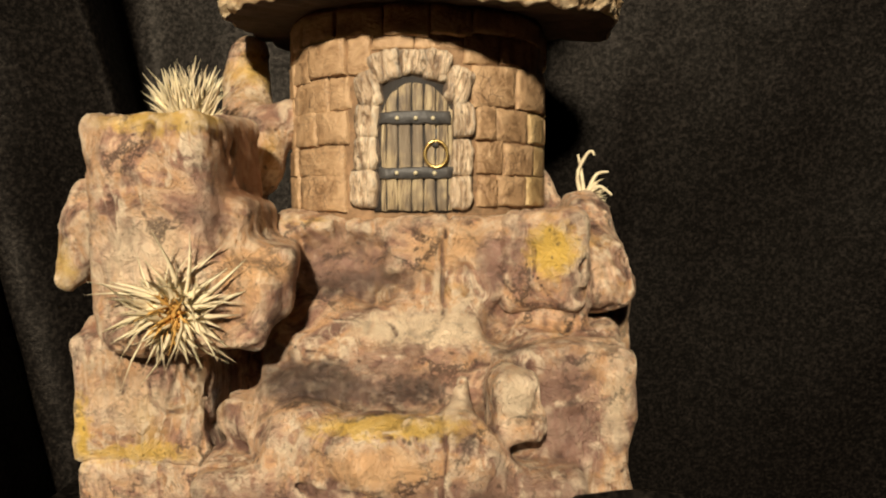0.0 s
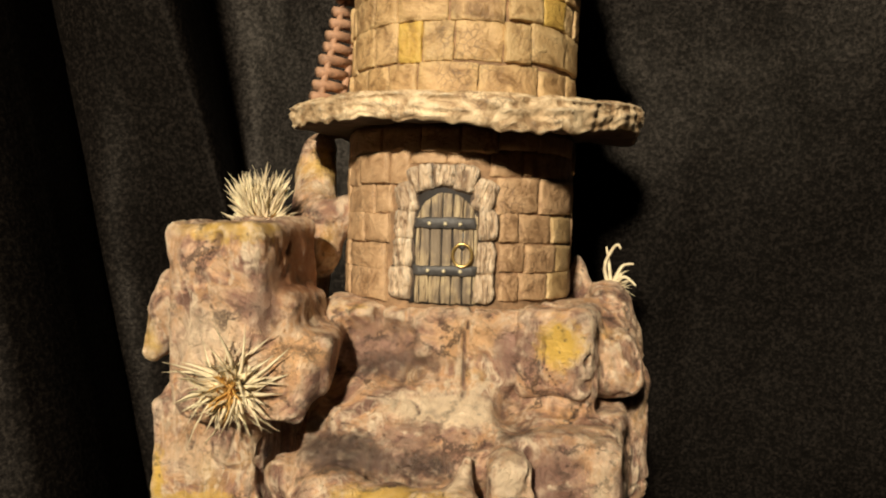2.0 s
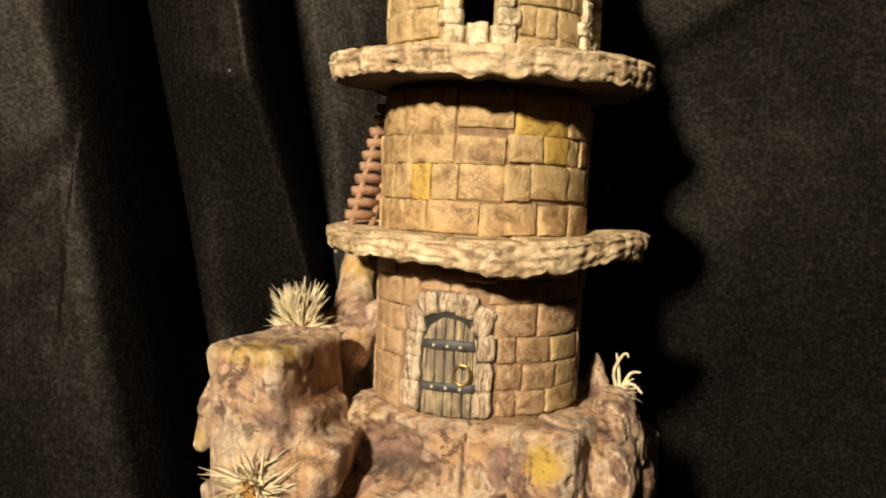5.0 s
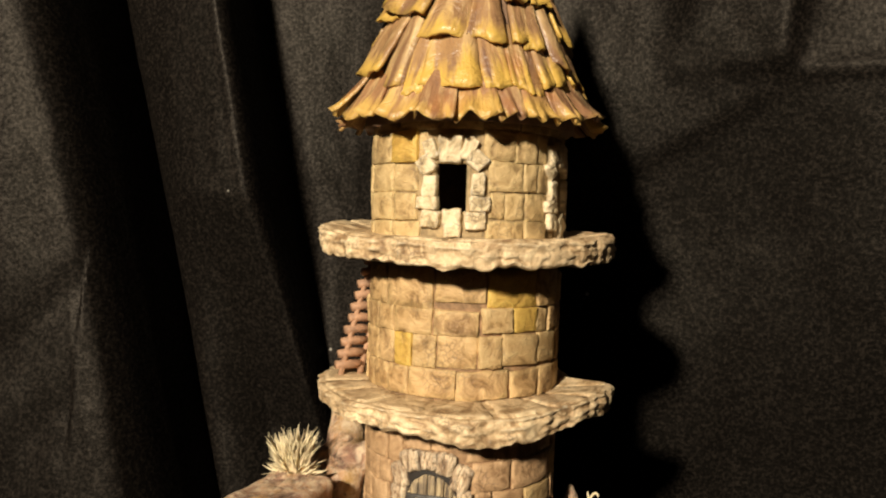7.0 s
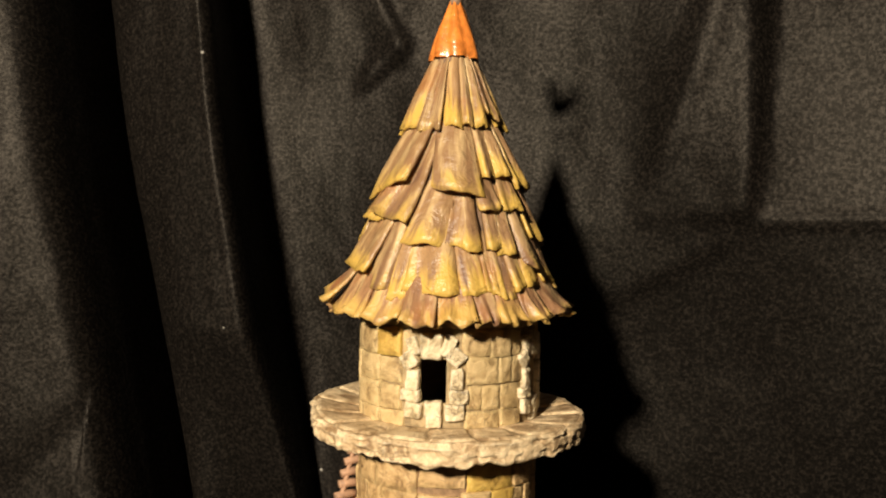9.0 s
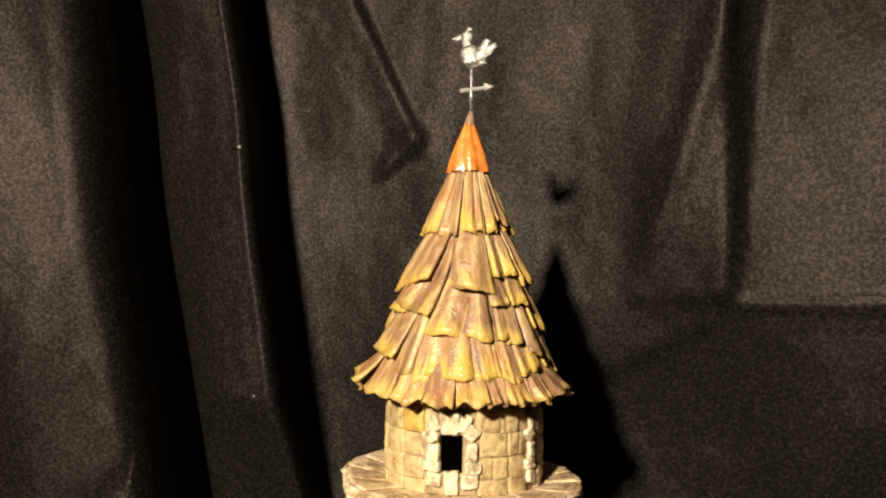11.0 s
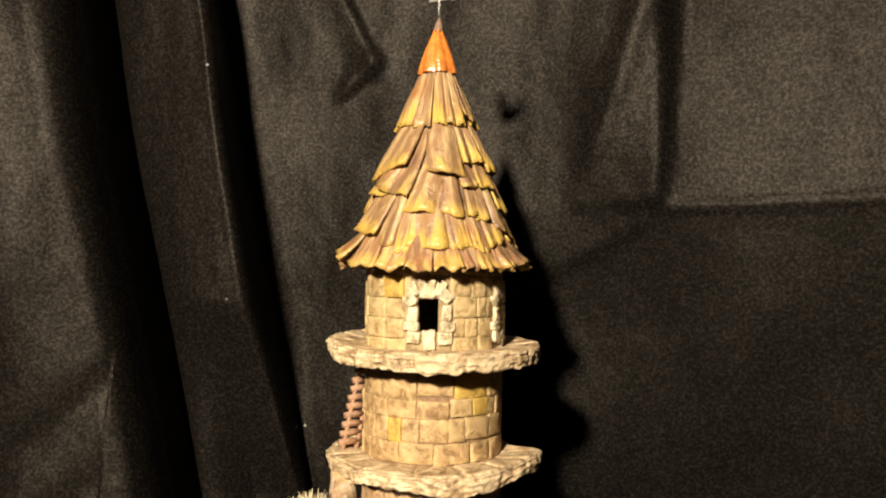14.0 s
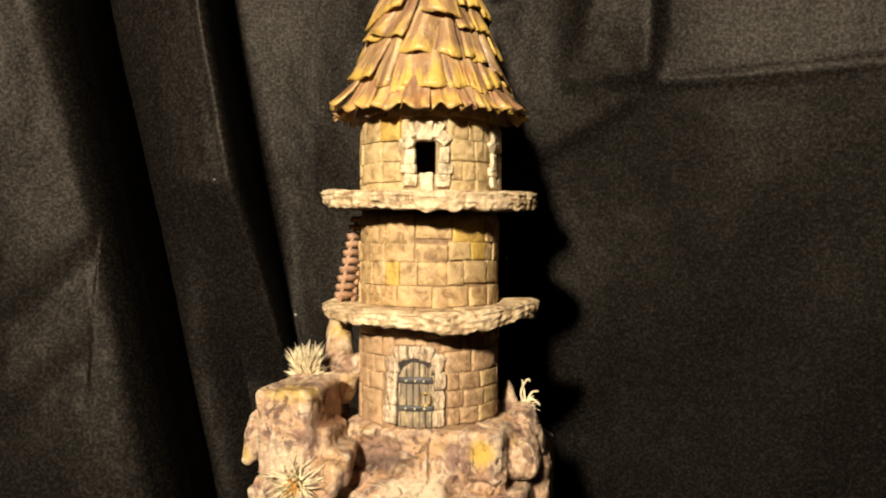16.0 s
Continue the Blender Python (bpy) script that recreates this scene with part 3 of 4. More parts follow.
# folds of the hanging cloth in plan: x, y, how far the fold drifts sideways as it falls, how strongly it stands out
FOLDS = [(-760, -90, 0.1), (-560, -25, 0.1), (-430, 0, 0.18), (-350, 20, 0.24), (-305, 36, 0.24), (-285, 50, 0.24), (-283, 82, 0.24), (-287, 120, 0.24), (-289, 144, 0.24), (-284, 131, 0.23),
         (-270, 119, 0.23), (-246, 109, 0.21), (-220, 104, 0.19), (-205, 102, 0.17), (-196, 102, 0.18), (-193, 113, 0.18), (-197, 140, 0.2), (-200, 166, 0.2), (-186, 178, 0.16), (-150, 182, 0.08), (-100, 181, 0.03),
         (0, 178, 0.0), (80, 170, 0.0), (147, 156, 0.0), (272, 132, 0.0), (420, 98, 0.0), (600, 40, 0.0), (760, -30, 0.0)]


def hanging_cloth():
    nu, nv = 560, 250
    verts = []
    for j in range(nv):
        z = -260 + 1020.0 * j / (nv - 1)
        for i in range(nu):
            x, y, drift = smooth_line(FOLDS, (len(FOLDS) - 1) * i / (nu - 1))
            x += drift * (330 - z)
            # the second fold dies out towards the table
            fade = max(0.0, min(1.0, (z - 60) / 160))
            home = x - drift * (330 - z)
            # the near panel twists as it falls
            turn = max(-1.0, min(1.0, (z - 270) / 110))
            y -= max(0.0, -300 - home) * (0.17 * turn if turn > 0 else 0.20 * turn)
            if home < -150 and y < 178:
                y += (178 - y) * 0.65 * (1 - fade) * max(0.0, min(1.0, (home + 287) / 45))
            w = 2.2 * rnd(x / 90, z / 160, 1) + 1.4 * rnd(x / 28, z / 60, 2) + 0.5 * rnd(x / 12, z / 18, 3)
            # the panel beside the tower leans forward towards its top
            w -= (0.05 if z > 297 else 0.20) * (z - 297) * max(0.0, min(1.0, (x + 40) / 160))
            # storage creases pressed into the cloth
            if x > 40:
                up = max(0.0, min(1.0, (z - 295) / 8))
                side = max(0.0, min(1.0, (x - 140) / 12))
                rise, fall = max(0.0, min(1.0, (x - 50) / 86)), max(0.0, min(1.0, (x - 136 - 0.10 * (z - 298)) / 9))
                w -= 7 * rise * rise * (1 - fall * fall * (3 - 2 * fall)) * (0.06 + 0.94 * up)
                w += 0.13 * max(0, z - 297) * side - 2.6 * math.exp(-((z - 298 - 0.03 * (x - 147)) / 3.5) ** 2) * side
                slip = (z - 262 - 0.55 * (x - 90)) / 9
                w -= 5 * math.exp(-max(0.0, slip) * 0.45) / (1 + math.exp(-4 * slip)) * max(0, 1 - abs(x - 90) / 70)
                w -= 6 * math.exp(-((x - 95 - 0.3 * (z - 350)) / 12) ** 2) * max(0, min(1, (z - 290) / 60))
            # a hooked wrinkle high behind the roof
            k = x + 95 + 0.5 * (z - 427)
            w -= 7 * math.exp(-(k / (20 if k < 0 else 4)) ** 2) * max(0.0, min(1.0, (z - 408) / 20))
            k = z - 420 - 0.72 * (x + 97)
            w -= 6 * math.exp(-(k / (16 if k > 0 else 4)) ** 2) * max(0.0, min(1.0, (x + 136) / 16)) * max(0.0, min(1.0, (-84 - x) / 10))
            w += 7 * rnd(x / 70 + 5, z / 130, 8)
            # slanting drag folds low on the near panel
            if x < -250:
                k = (z - 90) - 0.9 * (x + 330)
                w += 5 * math.exp(-(k / 20) ** 2) + 4 * math.exp(-((k + 70) / 18) ** 2)
            verts.append((x, y + w, z))
    return link_mesh("backdrop", verts, [f[::-1] for f in grid_faces(nu, nv)], CLOTH)


tagged(hanging_cloth(), "black felt cloth hanging in soft folds behind the model", "backdrop", kind="structure")


def table_cloth():
    nu, nv, verts = 90, 110, []
    for j in range(nv):
        for i in range(nu):
            x, y = -94 + 154 * i / (nu - 1), -112 + 188 * j / (nv - 1)
            z = 0.8 * rnd(x / 70, y / 70, 5) + 0.5 * rnd(x / 25, y / 40, 6) - 0.6
            # a rumpled roll along the front edge
            z += 19 * math.exp(-((y + 101) / 6) ** 2) * max(0.0, min(1.0, (x - 12) / 24)) * (1 + 0.15 * rnd(x / 22, 3))
            verts.append((x, y, z))
    return link_mesh("ground", verts, grid_faces(nu, nv), CLOTH)


tagged(table_cloth(), "black felt cloth over the stand under the rock", "tablecloth", kind="structure")

# ---- rock base ----
rock = thing("rock_base", "sculpted brown and ochre clay rock base with ledges on black cloth", "rock")


def main_mass(p):
    d = block_field(p, (3, 6, 34), (46, 48.5, 38.5), 6)
    d = join(d, block_field(p, (48, 34, 18), (23, 40, 34), 10), 8)
    d = join(d, block_field(p, (-44, 14, 30), (32, 40, 34), 10), 8)
    d = join(d, block_field(p, (-6, -47, 30), (33, 17, 13), 5, 3, 38), 4)
    # the scooped hollow under the door and its crisp folded rim
    d = carve(d, lump_field(p, (-21, -47.5, 60), (17, 14, 10)), 2.0)
    d = carve(d, lump_field(p, (-10, -47, 53.5), (15, 11, 6.5)), 2.0)
    d = carve(d, lump_field(p, (19, -70, 43), (7, 10, 7)), 2)
    d = join(d, block_field(p, (-4, -46, 4), (46, 38, 10), 4), 5)
    d = join(d, limb_field(p, (-42, -62, 22), (-24, -71, 20), 6.0, 7.5), 3)
    d = join(d, limb_field(p, (-26, -74, 19.5), (14, -81, 16.5), 8.5, 9.5), 6)
    d = carve(d, lump_field(p, (-34, -72, 37.5), (19, 14, 6.5)), 2)
    d = join(d, limb_field(p, (13, -69, 33), (10, -86, 9), 1.8, 3.5), 5)
    d = join(d, block_field(p, (41.5, -36, 18), (17.5, 34, 23), 4, -8), 3)
    # the wet pocket, and the crevice running from it under the boulder
    d = carve(d, lump_field(p, (25, -52, 45), (8, 14, 7.5)), 2)
    d = carve(d, limb_field(p, (32, -52, 41), (48, -46, 42), 2.6, 2.0), 0.8)
    d = carve(d, limb_field(p, (52, -46, 43), (72, -18, 44), 3.0, 3.4), 0.8)
    d = carve(d, limb_field(p, (60, -66, 42), (60, -64, 4), 3.2, 2.6), 1.0)
    d = join(d, block_field(p, (25.5, -73, 29), (5.8, 9, 8.5), 3, 8), 1.5)
    d = carve(d, limb_field(p, (17.5, -72, 37), (17, -90, 21), 1.8, 1.3), 0.6)
    d = carve(d, limb_field(p, (31.8, -76, 37), (31, -83, 26), 1.2, 0.9), 0.6)
    d = carve(d, limb_field(p, (-20.5, -36, 74), (-21.5, -37, 62), 1.7, 0.8), 0.7)
    # the crack round the low front lip
    d = carve(d, limb_field(p, (-51, -72, 10), (-45, -72, 17), 1.7, 2.0), 0.6)
    d = carve(d, limb_field(p, (-45, -72, 17), (-36, -76, 14.5), 2.0, 1.6), 0.6)
    d = carve(d, limb_field(p, (-36, -76, 14.5), (-14, -87, 9), 1.6, 1.2), 0.6)
    return d


def tall_block(p):
    d = block_field(p, (-60, -51, 70), (15.5, 22.5, 29), 4.0, -5, 3, -2)
    d = join(d, lump_field(p, (-65, -27, 84), (13, 11, 12)), 5)
    d = join(d, block_field(p, (-45, -52, 66), (6, 16, 12), 4, -5), 4)
    d = join(d, block_field(p, (-47.5, -61, 52), (12, 16, 10.5), 4, 14, 0, 12), 4)
    d = join(d, block_field(p, (-39, -52, 57.5), (8.5, 17, 9), 3, 8, 0, 8), 4)
    d = join(d, block_field(p, (-57, -51, 53), (15, 23, 13), 5), 4)
    d = join(d, lump_field(p, (-82, -46, 69), (10.5, 17, 14.5)), 3)
    d = join(d, limb_field(p, (-85, -54, 66), (-88, -59, 57), 6.5, 3.2), 3)
    d = carve(d, limb_field(p, (-60, -75, 94), (-64, -75, 84), 1.7, 0.8), 0.6)
    # the slanting pressed ridges of the face
    d = carve(d, limb_field(p, (-66, -76.5, 88), (-48, -77, 72), 0.9, 0.6), 1.0)
    d = carve(d, limb_field(p, (-58, -76.5, 84), (-44, -76, 66), 0.9, 0.6), 1.0)
    d = carve(d, limb_field(p, (-57, -77, 68), (-55, -78, 58), 2.0, 1.2), 1.0)
    return d


def low_block(p):
    d = block_field(p, (-69, -34, 25.5), (18, 28, 16.5), 2.5, -2)
    d = join(d, block_field(p, (-71, -31, 41), (15, 26, 6), 4), 2)
    d = carve(d, limb_field(p, (-92, -63, 10), (-50, -64, 8.6), 1.6, 1.6), 0.6)
    d = carve(d, limb_field(p, (-60, -63.5, 30), (-56, -63.5, 14), 0.7, 0.5), 0.4)
    return d


def upper_right(p):
    d = block_field(p, (38, -25, 60), (12.5, 21, 14.5), 4.5, -6)
    d = join(d, lump_field(p, (53, 8, 56), (15, 38, 17)), 6)
    d = join(d, lump_field(p, (57, -14, 50), (10, 16, 7)), 4)
    d = join(d, limb_field(p, (47, 24, 68), (44.6, 30, 88), 8, 1.5), 5)
    d = join(d, lump_field(p, (55, 8, 72), (8.5, 18, 8.5)), 4)
    d = carve(d, limb_field(p, (46.5, -42, 73), (46, -46, 58), 1.6, 1.1), 0.8)
    d = carve(d, limb_field(p, (52, -34, 66), (53, -37, 61), 1.9, 1.4), 0.8)
    d = carve(d, limb_field(p, (47, -46, 51.5), (66, -26, 54), 1.8, 1.5), 0.6)
    d = carve(d, limb_field(p, (33, -48, 63), (31, -48, 56), 2.0, 1.0), 1.0)
    return d


def back_crag(p):
    d = limb_field(p, (-76, -2, 90), (-41, -8, 102), 9, 7)
    d = join(d, lump_field(p, (-50, -10, 91), (8, 8, 13)), 5)
    d = join(d, limb_field(p, (-56, 2, 100), (-60, 14, 116), 9.5, 7.8), 5)
    d = join(d, limb_field(p, (-60.5, 15, 117), (-60.0, 18, 127.5), 7.8, 7.2), 2)
    d = join(d, block_field(p, (-70, 8, 70), (16, 16, 24), 8), 6)
    return d


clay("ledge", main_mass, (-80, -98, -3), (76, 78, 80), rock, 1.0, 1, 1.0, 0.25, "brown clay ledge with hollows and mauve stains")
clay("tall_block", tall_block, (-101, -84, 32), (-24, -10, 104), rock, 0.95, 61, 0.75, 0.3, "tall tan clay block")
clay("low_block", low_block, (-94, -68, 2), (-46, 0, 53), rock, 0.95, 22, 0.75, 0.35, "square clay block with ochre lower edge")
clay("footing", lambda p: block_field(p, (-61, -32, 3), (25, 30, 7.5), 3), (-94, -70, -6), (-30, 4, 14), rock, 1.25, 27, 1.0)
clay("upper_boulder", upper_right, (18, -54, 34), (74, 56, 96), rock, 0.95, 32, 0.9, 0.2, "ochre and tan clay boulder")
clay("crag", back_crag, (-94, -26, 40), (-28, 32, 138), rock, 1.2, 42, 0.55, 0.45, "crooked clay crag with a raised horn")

# ---- tower ----
tower = thing("tower", "round miniature stone tower with ledges and conical shingled roof on rock", "tower")


def course(parent, r, z0, z1, joints, mats, name="stone", proud=1.0, gap=0.12):
    """One course of stones between joints (degrees)."""
    for k, (a0, a1) in enumerate(zip(joints, joints[1:])):
        m = mats[k % len(mats)] if isinstance(mats, (list, tuple)) else mats
        g = math.degrees(gap / r)
        lift = 1.5 * rnd(a0 * 0.7, z0, r)
        wall_block(name, a0 + g, a1 - g, z0 + 0.1, z1 - 0.1, r, m, parent, proud=proud + lift)


low_wall = shell("lower_wall", 39.7, 66, 132, 5, MORTAR, tower)
L = STONE_LOW
BACK = [84, 104, 126, 150, 172, 196, 220, 246, 270, 289]
course(low_wall, 40, 112, 122.4, [-88, -70, -49.4, -27.7, -17], L, proud=0.9)
course(low_wall, 40, 122.4, 131, [-92, -74, -56, -34, -12, 6, 24], L, proud=0.7)
course(low_wall, 40, 118.6, 122.4, [-17, 0, 21], L, proud=0.5)
course(low_wall, 40, 103.5, 115.5, [24, 47, 82, 90], [L, L, OCHRE_PALE])
course(low_wall, 40, 93.8, 103.5, [25, 35.3, 56.8, 84, 92], [L, L, OCHRE_PALE, L])
course(low_wall, 40, 84.2, 93.8, [25.5, 39, 61, 86, 94], [L, L, OCHRE_PALE, OCHRE_PALE])
course(low_wall, 40, 75.0, 84.2, [26, 36.5, 54, 82, 92], [L, L, OCHRE_PALE, L])
course(low_wall, 40, 115.5, 124, [21, 38, 58, 84], L, proud=0.6)
course(low_wall, 40, 124, 131, [24, 46, 70, 92], L, proud=0.5)
course(low_wall, 40, 102.6, 112, [-86, -68, -37.5, -27], L)
course(low_wall, 40, 92.8, 102.6, [-84, -66, -45, -27.5], L)
course(low_wall, 40, 84.4, 92.8, [-86, -62, -29], L)
course(low_wall, 40, 74, 84.4, [-84, -60, -28], L)
for k, z in enumerate((75, 86, 97, 108, 119)):
    course(low_wall, 40, z, z + 11, [a + 6 * (k % 2) for a in BACK], L)

# the door and its stone frame
door = tagged(new("door"), "weathered plank door with dark iron straps and brass ring")
door.parent = tower


def arch_top(a):
    x = (a - 1.2) * 0.70
    return 100.6 + math.sqrt(max(0.0, 9.3 ** 2 - min(abs(x), 9.2) ** 2)) * 0.95


# near-black panel puts the shade of the gaps between and round the planks
wall_block("door_backing", -16.0, 18.4, 73.6, 112, 39.8, GAP_SHADE, door, "near-black panel painted as the shaded gap behind the planks", proud=0.7, top=lambda a: min(113.2, arch_top(1.2 + (a - 1.2) * 0.78) + 2.6), rough=0.1, nu=16, nv=12, skew=0.0)
for a0, a1 in ((-13.0, -10.8), (-10.7, -6.0), (-5.8, -0.9), (-0.7, 3.9), (4.2, 8.8), (8.9, 13.5), (13.6, 15.8)):
    wall_block("plank", a0, a1, 74.0, 109, 40.3, DOOR_WOOD, door, proud=0.9, top=arch_top, rough=0.25, nv=9, skew=0.35)
for z in (83.2, 98.2):
    strap = wall_block("strap", -13.4, 15.4 if z < 90 else 14.6, z - 0.2, z + 3.2, 41.1, STRAP, door, "dark iron strap", proud=0.9, rough=0.12, nu=12, nv=3)
    for a in ((-6.2, 0.9, 8.0) if z < 90 else (-6.0, 1.0, 7.4)):
        bm = bmesh.new()
        bmesh.ops.create_uvsphere(bm, u_segments=8, v_segments=6, radius=0.62)
        bmesh.ops.translate(bm, vec=on_wall(a, z + 1.4, 42.2), verts=bm.verts)
        part("rivet", bm, RIVET, strap)
wall_block("ring_plate", 6.6, 10.6, 87.5, 97.3, 40.2, STRAP, door, "dark iron ring plate", proud=0.7, rough=0.1)
ring = [(3.1 * math.cos(t), 3.6 * math.sin(t)) for t in (2 * math.pi * k / 28 for k in range(28))]
rv = []
for k, (x, z) in enumerate(ring):
    px, py, pz = on_wall(8.6, 89.8 + z, 42.2)
    for q in range(8):
        b = 2 * math.pi * q / 8
        t = 2 * math.pi * k / 28
        rv.append((px + x + 0.48 * math.cos(b) * math.cos(t), py - 0.48 * math.sin(b) - 0.02 * (z - 3), pz + 0.48 * math.cos(b) * math.sin(t)))
rf = [(k * 8 + q, ((k + 1) % 28) * 8 + q, ((k + 1) % 28) * 8 + (q + 1) % 8, k * 8 + (q + 1) % 8) for k in range(28) for q in range(8)]
link_mesh("ring", rv, rf, BRASS, door, "brass pull ring")
bm = bmesh.new()
bmesh.ops.create_uvsphere(bm, u_segments=10, v_segments=7, radius=1.15)
bmesh.ops.translate(bm, vec=on_wall(8.6, 92.6, 41.2), verts=bm.verts)
part("ring_boss", bm, STRAP, door)

surround = tagged(new("door_surround"), "cream washed rough stones round the arched doorway")
surround.parent = tower
for deg, z, w, h, turn in ((-19.9, 80.3, 7.9, 10.2, 0), (-19.1, 90.2, 7.0, 9.2, 0), (-18.5, 99.0, 7.0, 9.4, -2), (18.7, 79.3, 6.6, 9.2, 0), (19.3, 89.0, 5.8, 10.0, 0), (19.8, 99.6, 6.0, 9.8, 3)):
    pillow("jamb_stone", deg, z, w * 1.04, h * 1.10, turn, 40, STONE_JAMB, surround, 3.0, square=8.0, n=26, rough=0.4, groove=0.9)
    pillow("mortar_bed", deg, z, w * 1.30, h * 1.2, turn, 40, GRIME, surround, 1.7)
for deg, z, w, h, turn in ((-18.0, 107.6, 6.0, 9.6, 16), (-10.9, 114.0, 7.4, 8.0, 16), (-0.2, 114.9, 6.4, 6.9, 0), (9.2, 114.2, 6.4, 8.2, -12), (18.0, 108.8, 6.2, 9.8, -18)):
    pillow("arch_stone", deg, z, w * 1.24, h * 1.12, turn, 40, STONE_JAMB, surround, 2.8, square=8.0, n=26, rough=0.4, taper=0.10, groove=0.9)
    pillow("mortar_bed", deg, z - 0.4, w * 1.45, h * 1.2, turn, 40, GRIME, surround, 1.7)

mid_wall = shell("middle_wall", 39.7, 132, 196, 5, MORTAR, tower)
T, Y = STONE_MID, OCHRE
course(mid_wall, 40, 174.2, 191, [-78, -52, -32, 0], T, proud=0.8)
course(mid_wall, 40, 176.5, 190, [0, 28.5], T, proud=0.9)
course(mid_wall, 40, 174.8, 190, [29.5, 62], Y, proud=1.1)
course(mid_wall, 40, 175, 190, [62, 84], T)
course(mid_wall, 40, 163.8, 174.2, [-84, -62, -41.5, -26.5, -0.5, 25.5], T)
course(mid_wall, 40, 165.2, 175, [26.5, 45, 62, 73, 84], [OCHRE_PALE, Y, OCHRE_PALE, T])
course(mid_wall, 40, 151, 164, [-82, -60, -40, -25.5, -12.5, 2], [T, T, T, Y, OCHRE_PALE])
course(mid_wall, 40, 151.4, 164.4, [2, 25.5, 38.2], [T, OCHRE_PALE])
course(mid_wall, 40, 152.6, 165, [38.2, 63, 84], OCHRE_PALE)
course(mid_wall, 40, 139.5, 151.2, [-78, -48, -31, -14.5, 13.5, 43.5, 65, 84], T)
for k, z in enumerate((139.5, 151.5, 163.5, 175.5)):
    course(mid_wall, 40, z, z + 12, [a + 6 * (k % 2) for a in BACK], T)

HOLE1, HOLE2 = (-3, 17, 212.2, 229.4), (74, 94, 211, 230)
top_wall = shell("upper_wall", 39.6, 198, 256, 5, MORTAR_TOP, tower, (HOLE1, HOLE2))
U = STONE_TOP
course(top_wall, 40, 230.2, 242.7, [-74, -61, -31.5, -12], [U, U, Y])
course(top_wall, 40, 230.7, 242.7, [-12, -7], U, proud=0.3)
course(top_wall, 40, 231.2, 242.7, [24, 43, 58, 68], U)
course(top_wall, 40, 218.7, 230.2, [-82, -58, -29.5, -11.5], U)
course(top_wall, 40, 219.6, 231.2, [27, 48.5, 59, 69], U)
course(top_wall, 40, 207.7, 218.7, [-76, -56, -28.5, -12.5], U)
course(top_wall, 40, 208.8, 219.6, [29, 37.5, 50.5, 68], U)
course(top_wall, 40, 200.2, 207.7, [-78, -54, -30, -10], U, proud=0.5)
course(top_wall, 40, 200.7, 208.8, [27, 50, 68], U, proud=0.5)
course(top_wall, 40, 242.7, 254.2, [-76, -50, -25, 0, 24, 46, 68, 90], U, proud=0.5)
for k, z in enumerate((201, 212, 223, 234)):
    course(top_wall, 40, z, z + 11, [a + 6 * (k % 2) for a in [102] + BACK[2:]], U)


def window_frame(mid, z, name):
    w = tagged(new(name), "window opening framed with rough pale stones")
    w.parent = tower
    for da, dz, ww, hh, turn in ((-0.3, 15.8, 8.4, 10.2, 0), (9.6, 16.0, 5.0, 8.4, -22), (14.6, 11.4, 6.2, 6.6, -42), (15.0, 2.5, 4.8, 8.4, 0), (16.2, -4.8, 7.6, 5.6, 0), (13.8, -11.2, 7.6, 6.4, 2),
                                 (1.4, -12.4, 6.4, 10.4, 4), (-10.9, -11.0, 7.2, 6.4, -6), (-12.9, -5.0, 8.4, 4.8, 0), (-11.6, 1.3, 5.2, 8.4, 0), (-13.8, 9.6, 6.2, 6.4, 38), (-11.4, 15.6, 4.6, 7.4, 20)):
        pillow("frame_stone", mid + da, z + dz, ww * 1.1, hh * 1.1, turn, 40, STONE_PALE, w, 2.2, square=16.0, n=14, rough=0.6)
    return w


window_frame(7.2, 219.6, "window_front")
window_frame(84, 219.6, "window_side")


